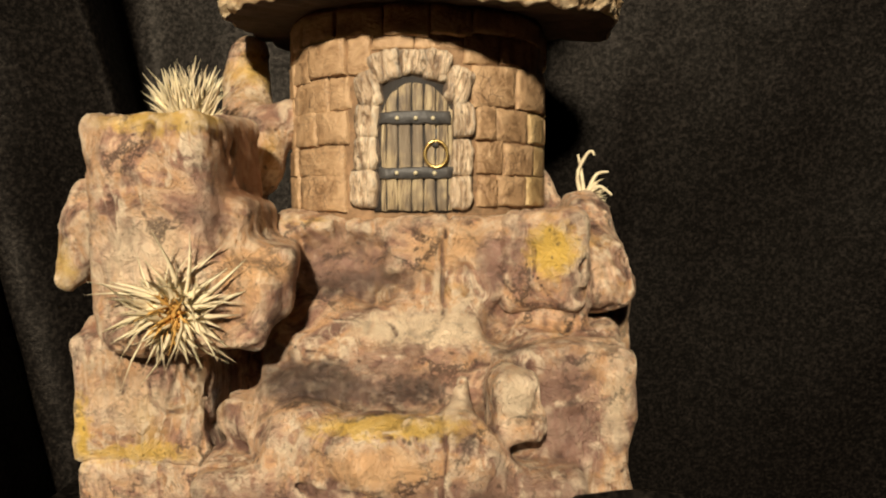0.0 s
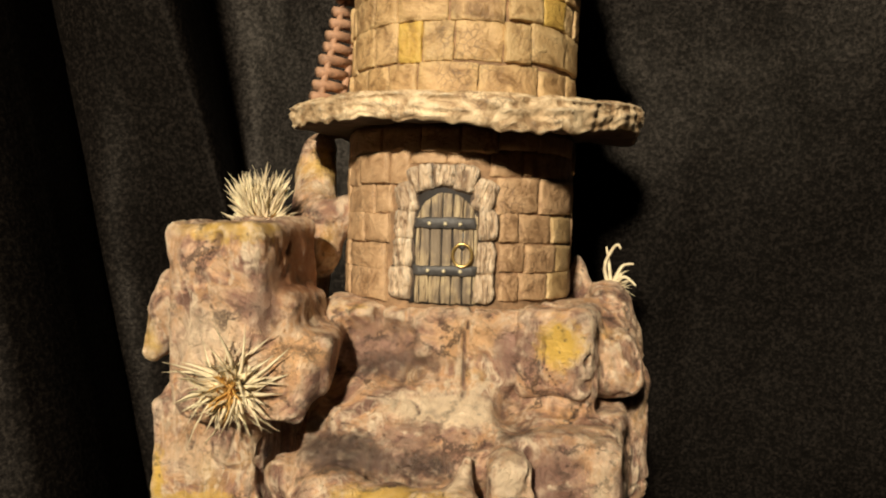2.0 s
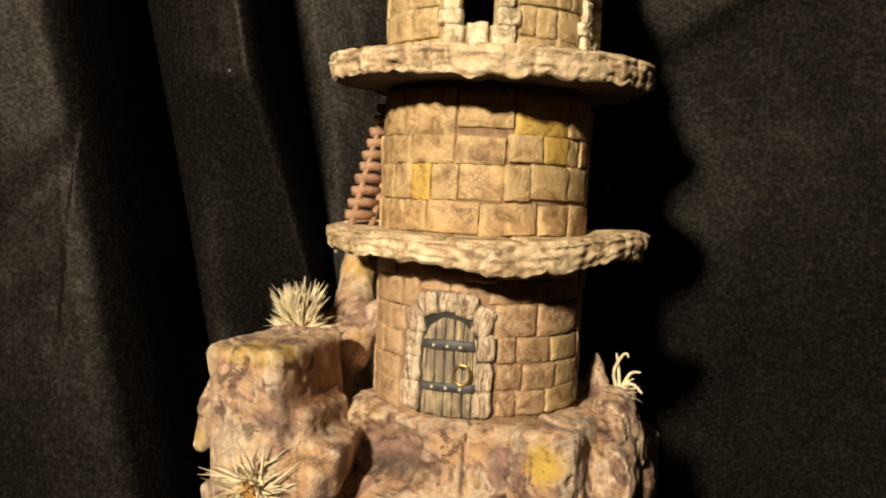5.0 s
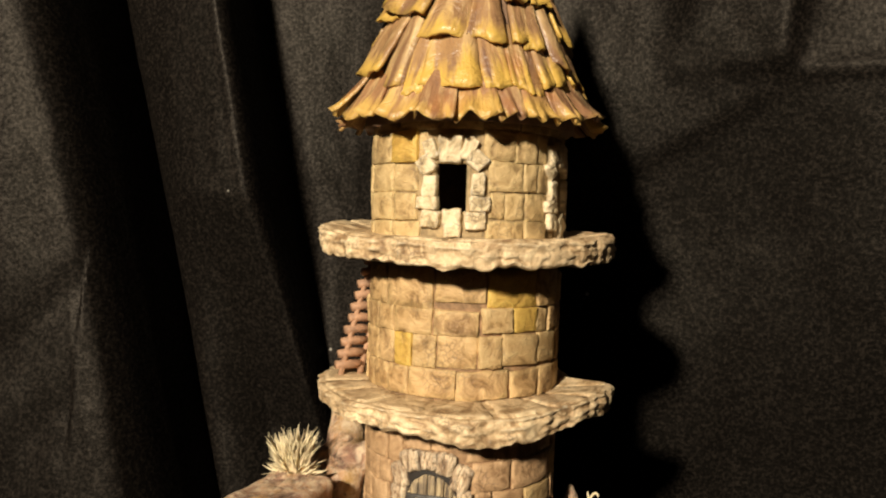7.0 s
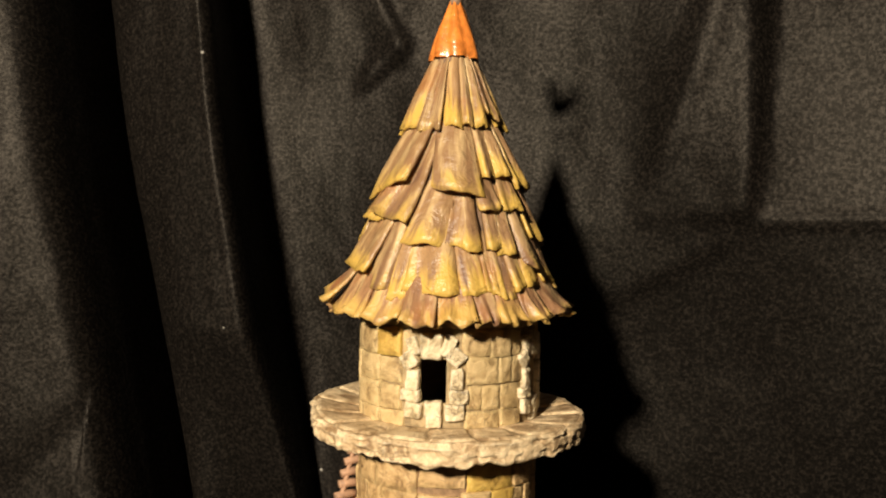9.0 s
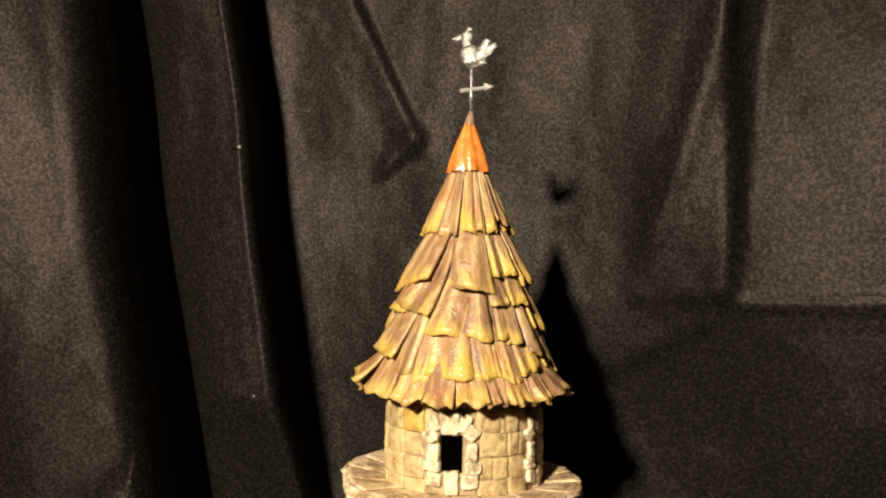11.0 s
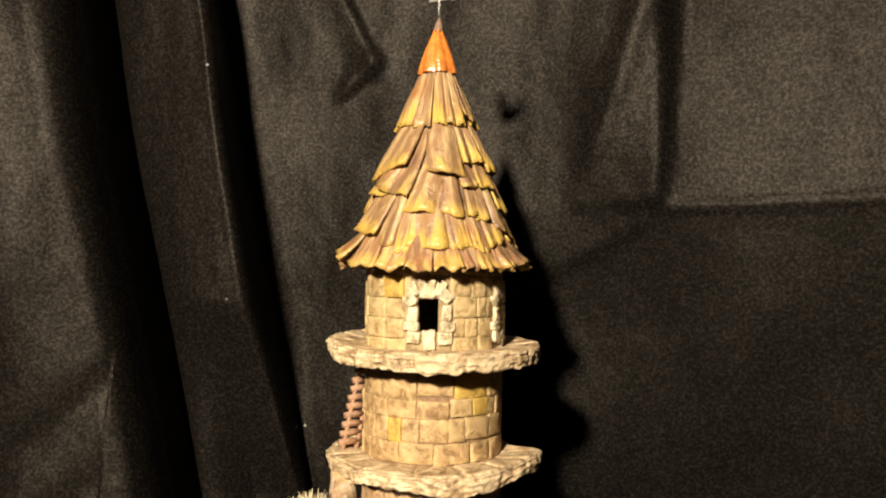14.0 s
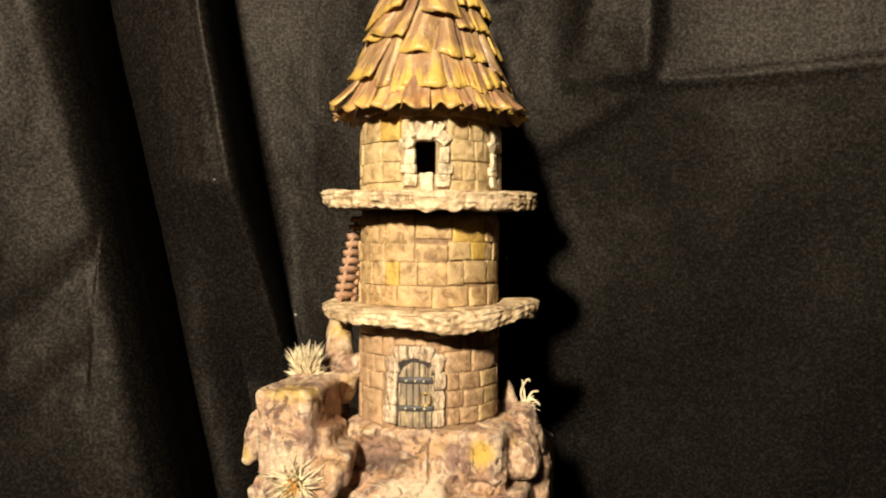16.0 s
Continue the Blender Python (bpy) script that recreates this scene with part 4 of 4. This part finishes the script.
def ledge_ring(name, top, thick, seed, rx, ry, sag, shape):
    """A worn stone ledge: an uneven ring with a rough drooping rim. shape: degrees, lift of the rim, droop of its underside, reach."""
    nth = 360
    turns, lifts, droops, reaches = zip(*shape)

    def at_rim(a):
        return tuple(np.interp(a, turns, v) for v in (lifts, droops, reaches))

    prof = [(33, 0.0, 0), (40, 0.0, 0.2), (48, 0.0, 0.5), (56, 0.0, 0.8), (60.6, -0.1, 1), (61.8, -0.7, 1), (62, -2.5, 1), (61.6, -5, 1), (61.2, -7.6, 1), (60.2, -9.2, 1), (57, -9.4, 0.8), (46, -8.8, 0.3), (33, -8.4, 0)]
    keys = [smooth_line(prof, (len(prof) - 1) * k / 40) for k in range(41)]
    verts = []
    for r, dz, rim in keys:
        for i in range(nth):
            a = 360 * i / nth - 180
            e = Vector((math.sin(radians(a)) * 6, math.cos(radians(a)) * 6, seed))
            edge = 1.6 * noise.noise(e * 0.55) + 1.0 * noise.noise(e * 1.6) + 0.6 * noise.noise(e * 4)
            lift, droop, reach = at_rim(a)
            rr = r * (1 + rim * (edge + reach) / 62)
            down = dz * thick / 10 + rim * lift - (rim * droop * -dz / 9.4)
            if dz < -6:
                down -= sag * max(0, rim) * (0.6 * noise.noise(e * 1.1 + Vector((3, 3, 3))) + 0.6 * noise.noise(e * 2.6))
            x, y = rr / 62 * rx * math.sin(radians(a)), -rr / 62 * ry * math.cos(radians(a))
            p = Vector((x, y, top + down))
            rel = 0.7 * noise.noise(p / 4.2 + Vector((seed, 0, 0))) + 0.6 * (0.3 - abs(noise.noise(p / 3.0))) * 2 + 0.3 * noise.noise(p / 1.3) + 1.5 * (0.45 - noise.voronoi(p / 6.5 + Vector((seed, 2, 0)))[0][0]) - 4.5 * max(0, 0.10 - abs(noise.noise(p / 7 + Vector((seed, 4, 4)))))
            rel = 0.6 * rel + 1.3 * noise.noise(Vector((e.x * 0.9, e.y * 0.9, dz * 0.62 + 3 * seed))) + 0.8 * noise.noise(Vector((e.x * 2.2, e.y * 2.2, dz * 1.1 + seed)))
            k = max(0, (r - 56) / 6) * (1 if dz < -0.2 else 0.2)
            n_ = Vector((math.sin(radians(a)), -math.cos(radians(a)), 0))
            q = p + n_ * rel * k + Vector((0, 0, 0.35 * noise.noise(p / 5) + 0.6 * rel * (1 - k) * 0.4))
            verts.append(tuple(q))
    ob = link_mesh(name, verts, [f[::-1] for f in grid_faces(nth, len(keys), True)], LEDGE, tower, "cream dry-brushed stone ledge with a rough worn rim")
    # the underside faces have their shade painted in with a second, near-black material
    ob.data.materials.append(UNDERSIDE_SHADE)
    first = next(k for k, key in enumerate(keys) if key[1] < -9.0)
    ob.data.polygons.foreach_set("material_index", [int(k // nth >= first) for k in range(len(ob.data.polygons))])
    # flagstones on the upper face
    a, k = -180 + 11 * seed, 0
    while a < 180 + 11 * seed - 8:
        step = min(22 + 9 * rnd(a * 0.3, seed), 180 + 11 * seed - a)
        vs = []
        lift = 0.75 + 0.5 * rnd(a, seed, 4)
        us = (0, 0.04, 0.14, 0.38, 0.62, 0.86, 0.96, 1)
        ws = (0, 0.04, 0.12, 0.4, 0.7, 0.88, 0.96, 1)
        for v in ws:
            for u in us:
                aa = a + 0.8 + (step - 1.2) * u + 2.0 * rnd(v * 2, a, 8)
                e = Vector((math.sin(radians(aa)) * 6, math.cos(radians(aa)) * 6, seed))
                edge = 1.6 * noise.noise(e * 0.55) + 1.0 * noise.noise(e * 1.6)
                raised, _, reach = at_rim((aa + 180) % 360 - 180)
                rr = (39 + (60.0 + edge + reach - 39) * v) / 62
                rim = u in (0, 1) or v in (0, 1)
                vs.append((rr * rx * math.sin(radians(aa)), -rr * ry * math.cos(radians(aa)), top + v * raised + (-0.8 if rim else lift + 0.3 * rnd(aa * 0.2, v * 4, seed) - 0.2 * (u in (0.04, 0.96)))))
        link_mesh("flagstone", vs, grid_faces(8, 8), LEDGE, ob)
        a += step
    return ob


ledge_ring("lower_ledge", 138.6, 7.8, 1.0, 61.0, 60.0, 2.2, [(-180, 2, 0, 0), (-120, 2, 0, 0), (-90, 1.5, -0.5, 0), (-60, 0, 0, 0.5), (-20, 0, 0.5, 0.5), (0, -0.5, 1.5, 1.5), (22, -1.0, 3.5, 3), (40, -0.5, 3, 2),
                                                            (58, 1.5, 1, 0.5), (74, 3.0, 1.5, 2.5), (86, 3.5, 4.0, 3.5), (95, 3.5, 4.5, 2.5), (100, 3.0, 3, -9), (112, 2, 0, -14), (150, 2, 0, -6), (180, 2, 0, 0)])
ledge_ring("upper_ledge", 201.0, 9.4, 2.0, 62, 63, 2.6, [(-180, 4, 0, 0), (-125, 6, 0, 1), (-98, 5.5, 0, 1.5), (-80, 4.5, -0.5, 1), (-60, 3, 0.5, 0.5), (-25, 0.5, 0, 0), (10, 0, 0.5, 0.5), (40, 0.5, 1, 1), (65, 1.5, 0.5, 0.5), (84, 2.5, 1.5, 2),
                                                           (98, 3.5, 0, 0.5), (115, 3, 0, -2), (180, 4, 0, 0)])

# ---- roof ----
roof = tagged(new("roof"), "steep conical roof of overlapping brown leathery shingles edged in yellow")
roof.parent = tower
rv, rf = tube([(0, 0, 246), (0, 0, 275), (0, 0, 304), (0, 0, 334), (0, 0, 367)], [45, 38.5, 31, 19.5, 9], 48)
link_mesh("roof_core", rv, rf, PUTTY, roof)


def cone(z):
    """Radius of the roof at a height."""
    zs, rs = (244, 248, 259.5, 278, 303.5, 333.5, 352, 369), (53, 51.5, 46.5, 41, 33.5, 21.8, 14.5, 9.5)
    k = max(i for i in range(len(zs) - 1) if zs[i] <= max(z, 244))
    return rs[k] + (rs[k + 1] - rs[k]) * (z - zs[k]) / (zs[k + 1] - zs[k])


def shingle(tl, tr, zt, bl, br, zl, zr, lift=0.0, flare=0.0, nu=15, nv=10):
    """One leathery shingle: top edge, bottom edge (degrees, heights), folded lengthwise, with a ragged lower edge."""
    seed = (bl * 1.31 + zl * 0.7 + br) % 97
    rng = random.Random(int(abs(seed) * 977))
    folds, phase, deep = rng.uniform(4.0, 7.0), rng.uniform(0, 6.3), rng.uniform(1.1, 2.1)
    curl, lean = rng.uniform(-0.2, 1.2), rng.uniform(-0.9, 0.9)
    wide = min(1.0, (br - bl) / 22)
    outer, uv = [], []
    for j in range(nv):
        v = j / (nv - 1)
        for i in range(nu):
            u = i / (nu - 1)
            a = (tl + (tr - tl) * u) * (1 - v) + (bl + (br - bl) * u) * v + 0.7 * rnd(v * 3, seed, u * 0.5)
            zb = zl + (zr - zl) * u
            z = zt + (zb - zt) * v + flare * 1.1 * v * v * math.sin(u * 9 + phase + 0.6) + (2.2 * rnd(u * 2.6, seed, 3) + 1.1 * rnd(u * 7, seed, 4)) * v * v * v
            r = cone(zt) - 2.6 + (cone(zb) + 1.2 + lift - cone(zt) + 2.6) * v ** 0.85
            r += wide * deep * (0.25 + 0.75 * v) * math.sin(u * folds + phase) + lean * (u - 0.5) * v + 0.5 * rnd(a * 0.2, z * 0.2, seed)
            r -= 0.9 * v * max(0, abs(2 * u - 1) - 0.7) / 0.3
            r += curl * max(0, v - 0.75) ** 2 * 14 + flare * 5.0 * max(0, v - 0.35) ** 2 * (1 + 0.6 * math.sin(u * 9 + phase) + 0.5 * math.sin(u * 17 + 2 * phase)) + flare * 1.2 * v * rnd(u * 4, seed, 9)
            outer.append((a, z, r))
            uv.append((u, v))
    verts = [on_wall(a, z, r) for a, z, r in outer] + [on_wall(a, z - 0.4, r - 1.25) for a, z, r in outer]
    f = grid_faces(nu, nv)
    n = nu * nv
    faces = [q[::-1] for q in f] + [tuple(k + n for k in q) for q in f]
    border = [i for i in range(nu)] + [j * nu + nu - 1 for j in range(1, nv)] + [(nv - 1) * nu + i for i in range(nu - 2, -1, -1)] + [j * nu for j in range(nv - 2, 0, -1)]
    for p, q in zip(border, border[1:] + border[:1]):
        faces.append((p, q, q + n, p + n))
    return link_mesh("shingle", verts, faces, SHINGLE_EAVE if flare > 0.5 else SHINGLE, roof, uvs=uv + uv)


def shingle_row(rows, zt, zb, far, widths, flare=0.0, uneven=3.0):
    """The shingles of one row that were laid by hand, then the rest of the way round."""
    for row in rows:
        shingle(*row, flare=flare)
    a, end, k = far[0], far[1], 0
    while a < end - 2:
        w = min(widths[k % len(widths)] * (1 + 0.4 * rnd(k * 1.7, zt)), end - a)
        d = uneven * rnd(k * 2.3, zt, 5)
        shingle(a - 0.5, a + w + 0.5, zt, a - 0.8, a + w + 0.8, zb + d + rnd(k, 3.5), zb + d - rnd(k, 3.5), 0.8 * (k % 2), flare)
        a += w
        k += 1


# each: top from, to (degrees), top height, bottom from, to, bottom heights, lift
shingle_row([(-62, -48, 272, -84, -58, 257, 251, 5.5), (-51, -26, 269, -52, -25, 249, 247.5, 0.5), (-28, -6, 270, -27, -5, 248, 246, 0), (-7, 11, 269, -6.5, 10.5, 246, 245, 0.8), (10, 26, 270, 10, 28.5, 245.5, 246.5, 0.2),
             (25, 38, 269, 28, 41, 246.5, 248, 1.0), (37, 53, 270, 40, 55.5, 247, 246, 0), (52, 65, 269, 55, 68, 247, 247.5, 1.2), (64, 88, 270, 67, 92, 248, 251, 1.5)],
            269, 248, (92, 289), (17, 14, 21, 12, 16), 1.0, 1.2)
shingle_row([(-58, -23, 292, -78, -33, 269, 265, 1.2), (-27, -11, 296, -36, -15.5, 260, 258, 0.2), (-15, -2, 290, -17, -5, 255, 255.5, -0.8), (-5, 16, 288, -7.5, 22.5, 258.5, 257, 1.0), (18, 33, 286, 21.5, 37, 257, 258.5, 0.2),
             (33, 43, 284, 35.5, 45.5, 259.5, 257, 0.9), (41, 49, 284, 44, 53, 256, 256.5, -0.5), (46, 57, 286, 51.5, 62, 259, 261, 0.7), (57, 73, 288, 59, 76, 261, 263, 0), (72, 92, 288, 74.5, 93, 263.5, 264, 0.8)],
            289, 260, (93, 282), (20, 28, 19, 15, 27, 17), 0.15, 2.5)
shingle_row([(-55, -30, 308, -66, -38, 291, 289, 0), (0, 21, 309, -15, 15.5, 278.5, 277.5, 0.9), (20, 32, 310, 13.5, 36.5, 276, 275, 0.3), (31, 46, 312, 35.5, 52.5, 292, 294, 1.1), (38, 49, 306, 38, 47.5, 276, 277, 0.1),
             (54, 71, 314, 53, 71.5, 293, 294, 1.0), (48, 58, 306, 44.5, 57, 274, 274.5, 0.7), (57, 73, 304, 62, 90, 269, 268, 0.2), (72, 92, 312, 73, 95, 282, 281, 0.4)],
            310, 279, (95, 294), (26, 30, 22, 14, 19), 0.1, 4.0)
shingle_row([(-8, 6, 330, -49, -10.5, 293, 286, 0.6), (-47, -1, 338, -80, -16.5, 299, 305.5, 1.7), (-3, 37, 338, 2.5, 42, 302.5, 298, 1.4), (37, 53, 338, 40.5, 52, 307, 308, 0.6), (51, 69, 338, 53, 71, 308, 309.5, 1.2), (68, 82, 338, 68.5, 93, 303, 306, 0.5)],
            338, 304, (92, 281), (36, 28, 40, 20), 0.05, 4.0)
shingle_row([(-60, -18, 369, -62, -19, 331.5, 329, 0.4), (-21, 2, 369, -21, 4.5, 329.5, 327, 1.0), (1, 27, 369, 3.5, 27.5, 330.5, 329, 0.3), (26, 42, 369, 26.5, 39.5, 331.5, 330, 1.0), (40, 62, 369, 38, 58, 330.5, 330, 0.2), (58, 84, 369, 57, 80, 337, 335, 0.8)],
            369, 332, (79, 299), (34, 26, 40, 30), 0.0, 2.5)

# pleated orange tip
tip = []
for j in range(22):
    v = j / 21
    for i in range(48):
        a = 360 * i / 48
        r = 9.4 * (1 - v ** 1.35) + 1.8 + (1 - 0.6 * v) * (2.0 * abs(math.sin(radians(a) * 3.5 + 1.2 * v)) - 1.0 + 0.5 * rnd(math.sin(radians(a)) * 2, math.cos(radians(a)) * 2, v * 2))
        tip.append(on_wall(a, 364 + 29.5 * v + (1 - v) * 1.3 * rnd(math.sin(radians(a)) * 3, math.cos(radians(a)) * 3), r))
link_mesh("roof_tip", tip, [f[::-1] for f in grid_faces(48, 22, True)], ORANGE, roof, "glossy orange pleated roof tip")
rv, rf = tube([(0, 0, 390), (0.2, 0, 393), (0.4, 0, 396), (0.6, 0, 399.5)], [3.4, 2.9, 1.9, 0.9], 12)
link_mesh("putty_collar", rv, rf, PUTTY, roof, "brown putty collar")

# ---- weather vane ----
vane = thing("weather_vane", "silver metal weather vane with bird and arrow on roof tip", "weather vane")
rv, rf = tube([(0.6, 0, 397), (0.5, 0, 410), (0.4, 0, 427)], [1.15, 1.1, 1.15], 10)
link_mesh("rod", rv, rf, SILVER, vane)
bm = bmesh.new()
outline = [(-6.2, 408.3), (6.0, 409.0), (6.0, 410.8), (11.0, 408.5), (6.2, 406.2), (6.1, 407.2), (-6.0, 406.0)]
outline = [(x * 1.12 + 1.0, z + 3.2) for x, z in outline]
front = [bm.verts.new((x, -0.7, z)) for x, z in outline]
back = [bm.verts.new((x, 0.7, z)) for x, z in outline]
bm.faces.new(front), bm.faces.new(back[::-1])
for k in range(len(outline)):
    q = (k + 1) % len(outline)
    bm.faces.new((front[k], back[k], back[q], front[q]))
part("arrow", bm, PEWTER, vane, "dull flat metal arrow")


def bird_figure():
    """A plain cast bird shape: body, neck, head, beak and raised tail as one mesh."""
    verts, faces = [], []
    for pts, rad in (
        ([(0.6, 0, 422), (0.2, 0, 425), (-0.6, 0, 429), (-1.6, 0, 433), (-2.0, 0, 435)], [1.8, 5.0, 6.3, 5.4, 3.8]),
        ([(-2.2, 0, 433), (-2.6, 0, 437.5), (-2.4, 0, 441.5), (-2.2, 0, 444.5)], [3.4, 3.1, 4.0, 1.6]),
        ([(-5, 0, 440.5), (-8, 0, 440.2), (-11.4, 0, 440.0)], [2.4, 1.7, 0.3]),
        ([(1, 0, 428.5), (6, 0, 429.5), (10, 0, 432.5), (14.4, 0, 435)], [4.6, 4.4, 3.4, 1.3]),
        ([(5, 0, 430), (7.6, 0, 434.5), (9.4, 0, 438)], [3.2, 3.0, 2.0]),
        ([(-3.4, 0, 443), (-1.4, 0, 444.8), (0.6, 0, 444.2)], [1.6, 1.5, 0.8]),
        ([(3, 0, 425.4), (6.4, 0, 426.0), (8.2, 0, 427.6)], [2.4, 2.4, 1.6]),
    ):
        keys = [(*p, r) for p, r in zip(pts, rad)]
        ring_ = [smooth_line(keys, (len(keys) - 1) * k / 12) for k in range(13)]
        v, f = tube([p[:3] for p in ring_], [max(0.25, p[3]) for p in ring_], 14)
        faces += [tuple(k + len(verts) for k in q) for q in f]
        verts += [(x + 0.3 * rnd(x * 0.6, y, z * 0.6), y * 0.62 + 0.3 * rnd(x * 0.5, z * 0.5, 4), z + 0.3 * rnd(x * 0.6, z * 0.6, 9)) for x, y, z in v]
    return link_mesh("bird_figure", verts, faces, SILVER, vane)


bird_figure()

# ---- ladder ----
ladder = thing("ladder", "small brown twig ladder leaning between the two ledges", "ladder")
FOOT, HEAD = ((-50.5, -16, 139), (-44.5, -9, 139)), ((-46.5, 7, 190), (-40.5, 13.5, 190))
for f, h in zip(FOOT, HEAD):
    mid_ = tuple((a + b) / 2 for a, b in zip(f, h))
    rv, rf = tube([f, (mid_[0] - 0.4, mid_[1], mid_[2]), h], [1.35, 1.3, 1.15], 8)
    link_mesh("rail", rv, rf, TWIG, ladder)
for k in range(10):
    f = (k + 0.85) / 10.2
    a, b = (Vector(FOOT[i]).lerp(Vector(HEAD[i]), f) for i in (0, 1))
    way = (b - a).normalized()
    a, b = a - way * (1.9 + rnd(k, 2.5)), b + way * (1.2 + rnd(k, 7.5))
    out = Vector((-1.3, -0.8, 0))
    rv, rf = tube([a + out + Vector((0, 0, 0.7 * rnd(k, 1.5))), (a + b) / 2 + out * 1.2 + Vector((0, 0, 0.3)), b + out + Vector((0, 0, 0.7 * rnd(k, 9.5)))], [1.9, 2.1, 1.9], 8)
    link_mesh("rung", rv, rf, TWIG, ladder)

# ---- dried grass ----


def tuft(name, centre, axis, spread, length, count, seed, label, heart=0, width=0.75, stiff=0.4, inner=0.0):
    """A dried grass tuft: many tapering curved blades from one root."""
    rng = random.Random(seed)
    root = thing(name, label, "dried grass", "dried grass tufts")
    ax = Vector(axis).normalized()
    sx = ax.cross(Vector((0.3, 0.2, 0.9))).normalized()
    sy = ax.cross(sx)
    for nm, total, mat, size, w in (("grass", count, STRAW, 1.0, width), ("heart", heart, STRAW_HEART, 0.55, width * 0.6)):
        verts, faces = [], []
        for k in range(total):
            t, b = (0.9 * rng.random() if nm == "heart" else spread * (inner + (1 - inner) * rng.random() ** 0.55)), 2 * math.pi * rng.random()
            d = (ax * math.cos(t) + (sx * math.cos(b) + sy * math.sin(b)) * math.sin(t)).normalized()
            side = d.cross(Vector((rng.uniform(-1, 1), rng.uniform(-1, 1), rng.uniform(-1, 1)))).normalized()
            bend = d.cross(side).normalized() * rng.uniform(-1, 1) * stiff
            ln, ww = length * size * rng.uniform(0.55, 1.05), w * rng.uniform(0.6, 1.3)
            o = Vector(centre) + (sx * math.cos(b) + sy * math.sin(b)) * rng.uniform(0, 2.2)
            start = len(verts)
            for q in range(5):
                f = q / 4
                p = o + d * ln * f + bend * ln * f * f
                hw = ww * (0.6 + 0.4 * math.sin(3.1 * f)) * (1 - f) ** 0.6 + 0.06
                up = d.cross(side) * hw * 0.35
                verts += [tuple(p - side * hw), tuple(p + up), tuple(p + side * hw), tuple(p - up)]
            faces += grid_faces(4, 5, True, start)
        if total:
            link_mesh(nm, verts, faces, mat, root)
    return root


tuft("grass_tuft", (-66, -27, 95), (-0.10, 0.0, 1), 0.52, 21, 260, 1, "upright tuft of pale dried grass on the tall rock", 20, 1.3, 0.5)
tuft("grass_tuft", (-65, -28, 96), (0.0, -0.1, 1), 1.3, 13, 70, 5, "low ring of pale dried grass round the upright tuft", 0, 1.5, 0.55, 0.5)
tuft("grass_tuft", (-54, -78, 51), (0.0, -1, 0.05), 1.4, 13.0, 135, 2, "star-shaped pale dried grass tuft with golden heart on rock", 60, 1.15, 1.3, 0.4)
tuft("grass_tuft", (58, 10, 79), (0.8, -0.1, 0.35), 0.9, 7, 22, 3, "small pale dried root tuft at the rock edge", 0, 0.7, 0.6)
for pts in ([(55.5, 11, 79), (54, 10, 86), (56.5, 10, 92), (58.5, 9, 94), (59.5, 9, 92.5)], [(56.5, 11, 80), (55.5, 12, 88), (54.5, 12, 93)], [(57.5, 10, 80), (60.5, 10, 86), (64.5, 9, 87)], [(57.5, 10, 80), (61.5, 9, 82), (65.5, 8, 79)]):
    ks = [smooth_line(pts, (len(pts) - 1) * k / 10) for k in range(11)]
    rv, rf = tube(ks, [0.8 - 0.04 * k for k in range(11)], 7)
    sprig = link_mesh("dried_root", rv, rf, STRAW)
    tagged(sprig, "curled pale dried root at the rock edge", "dried root", "dried roots")
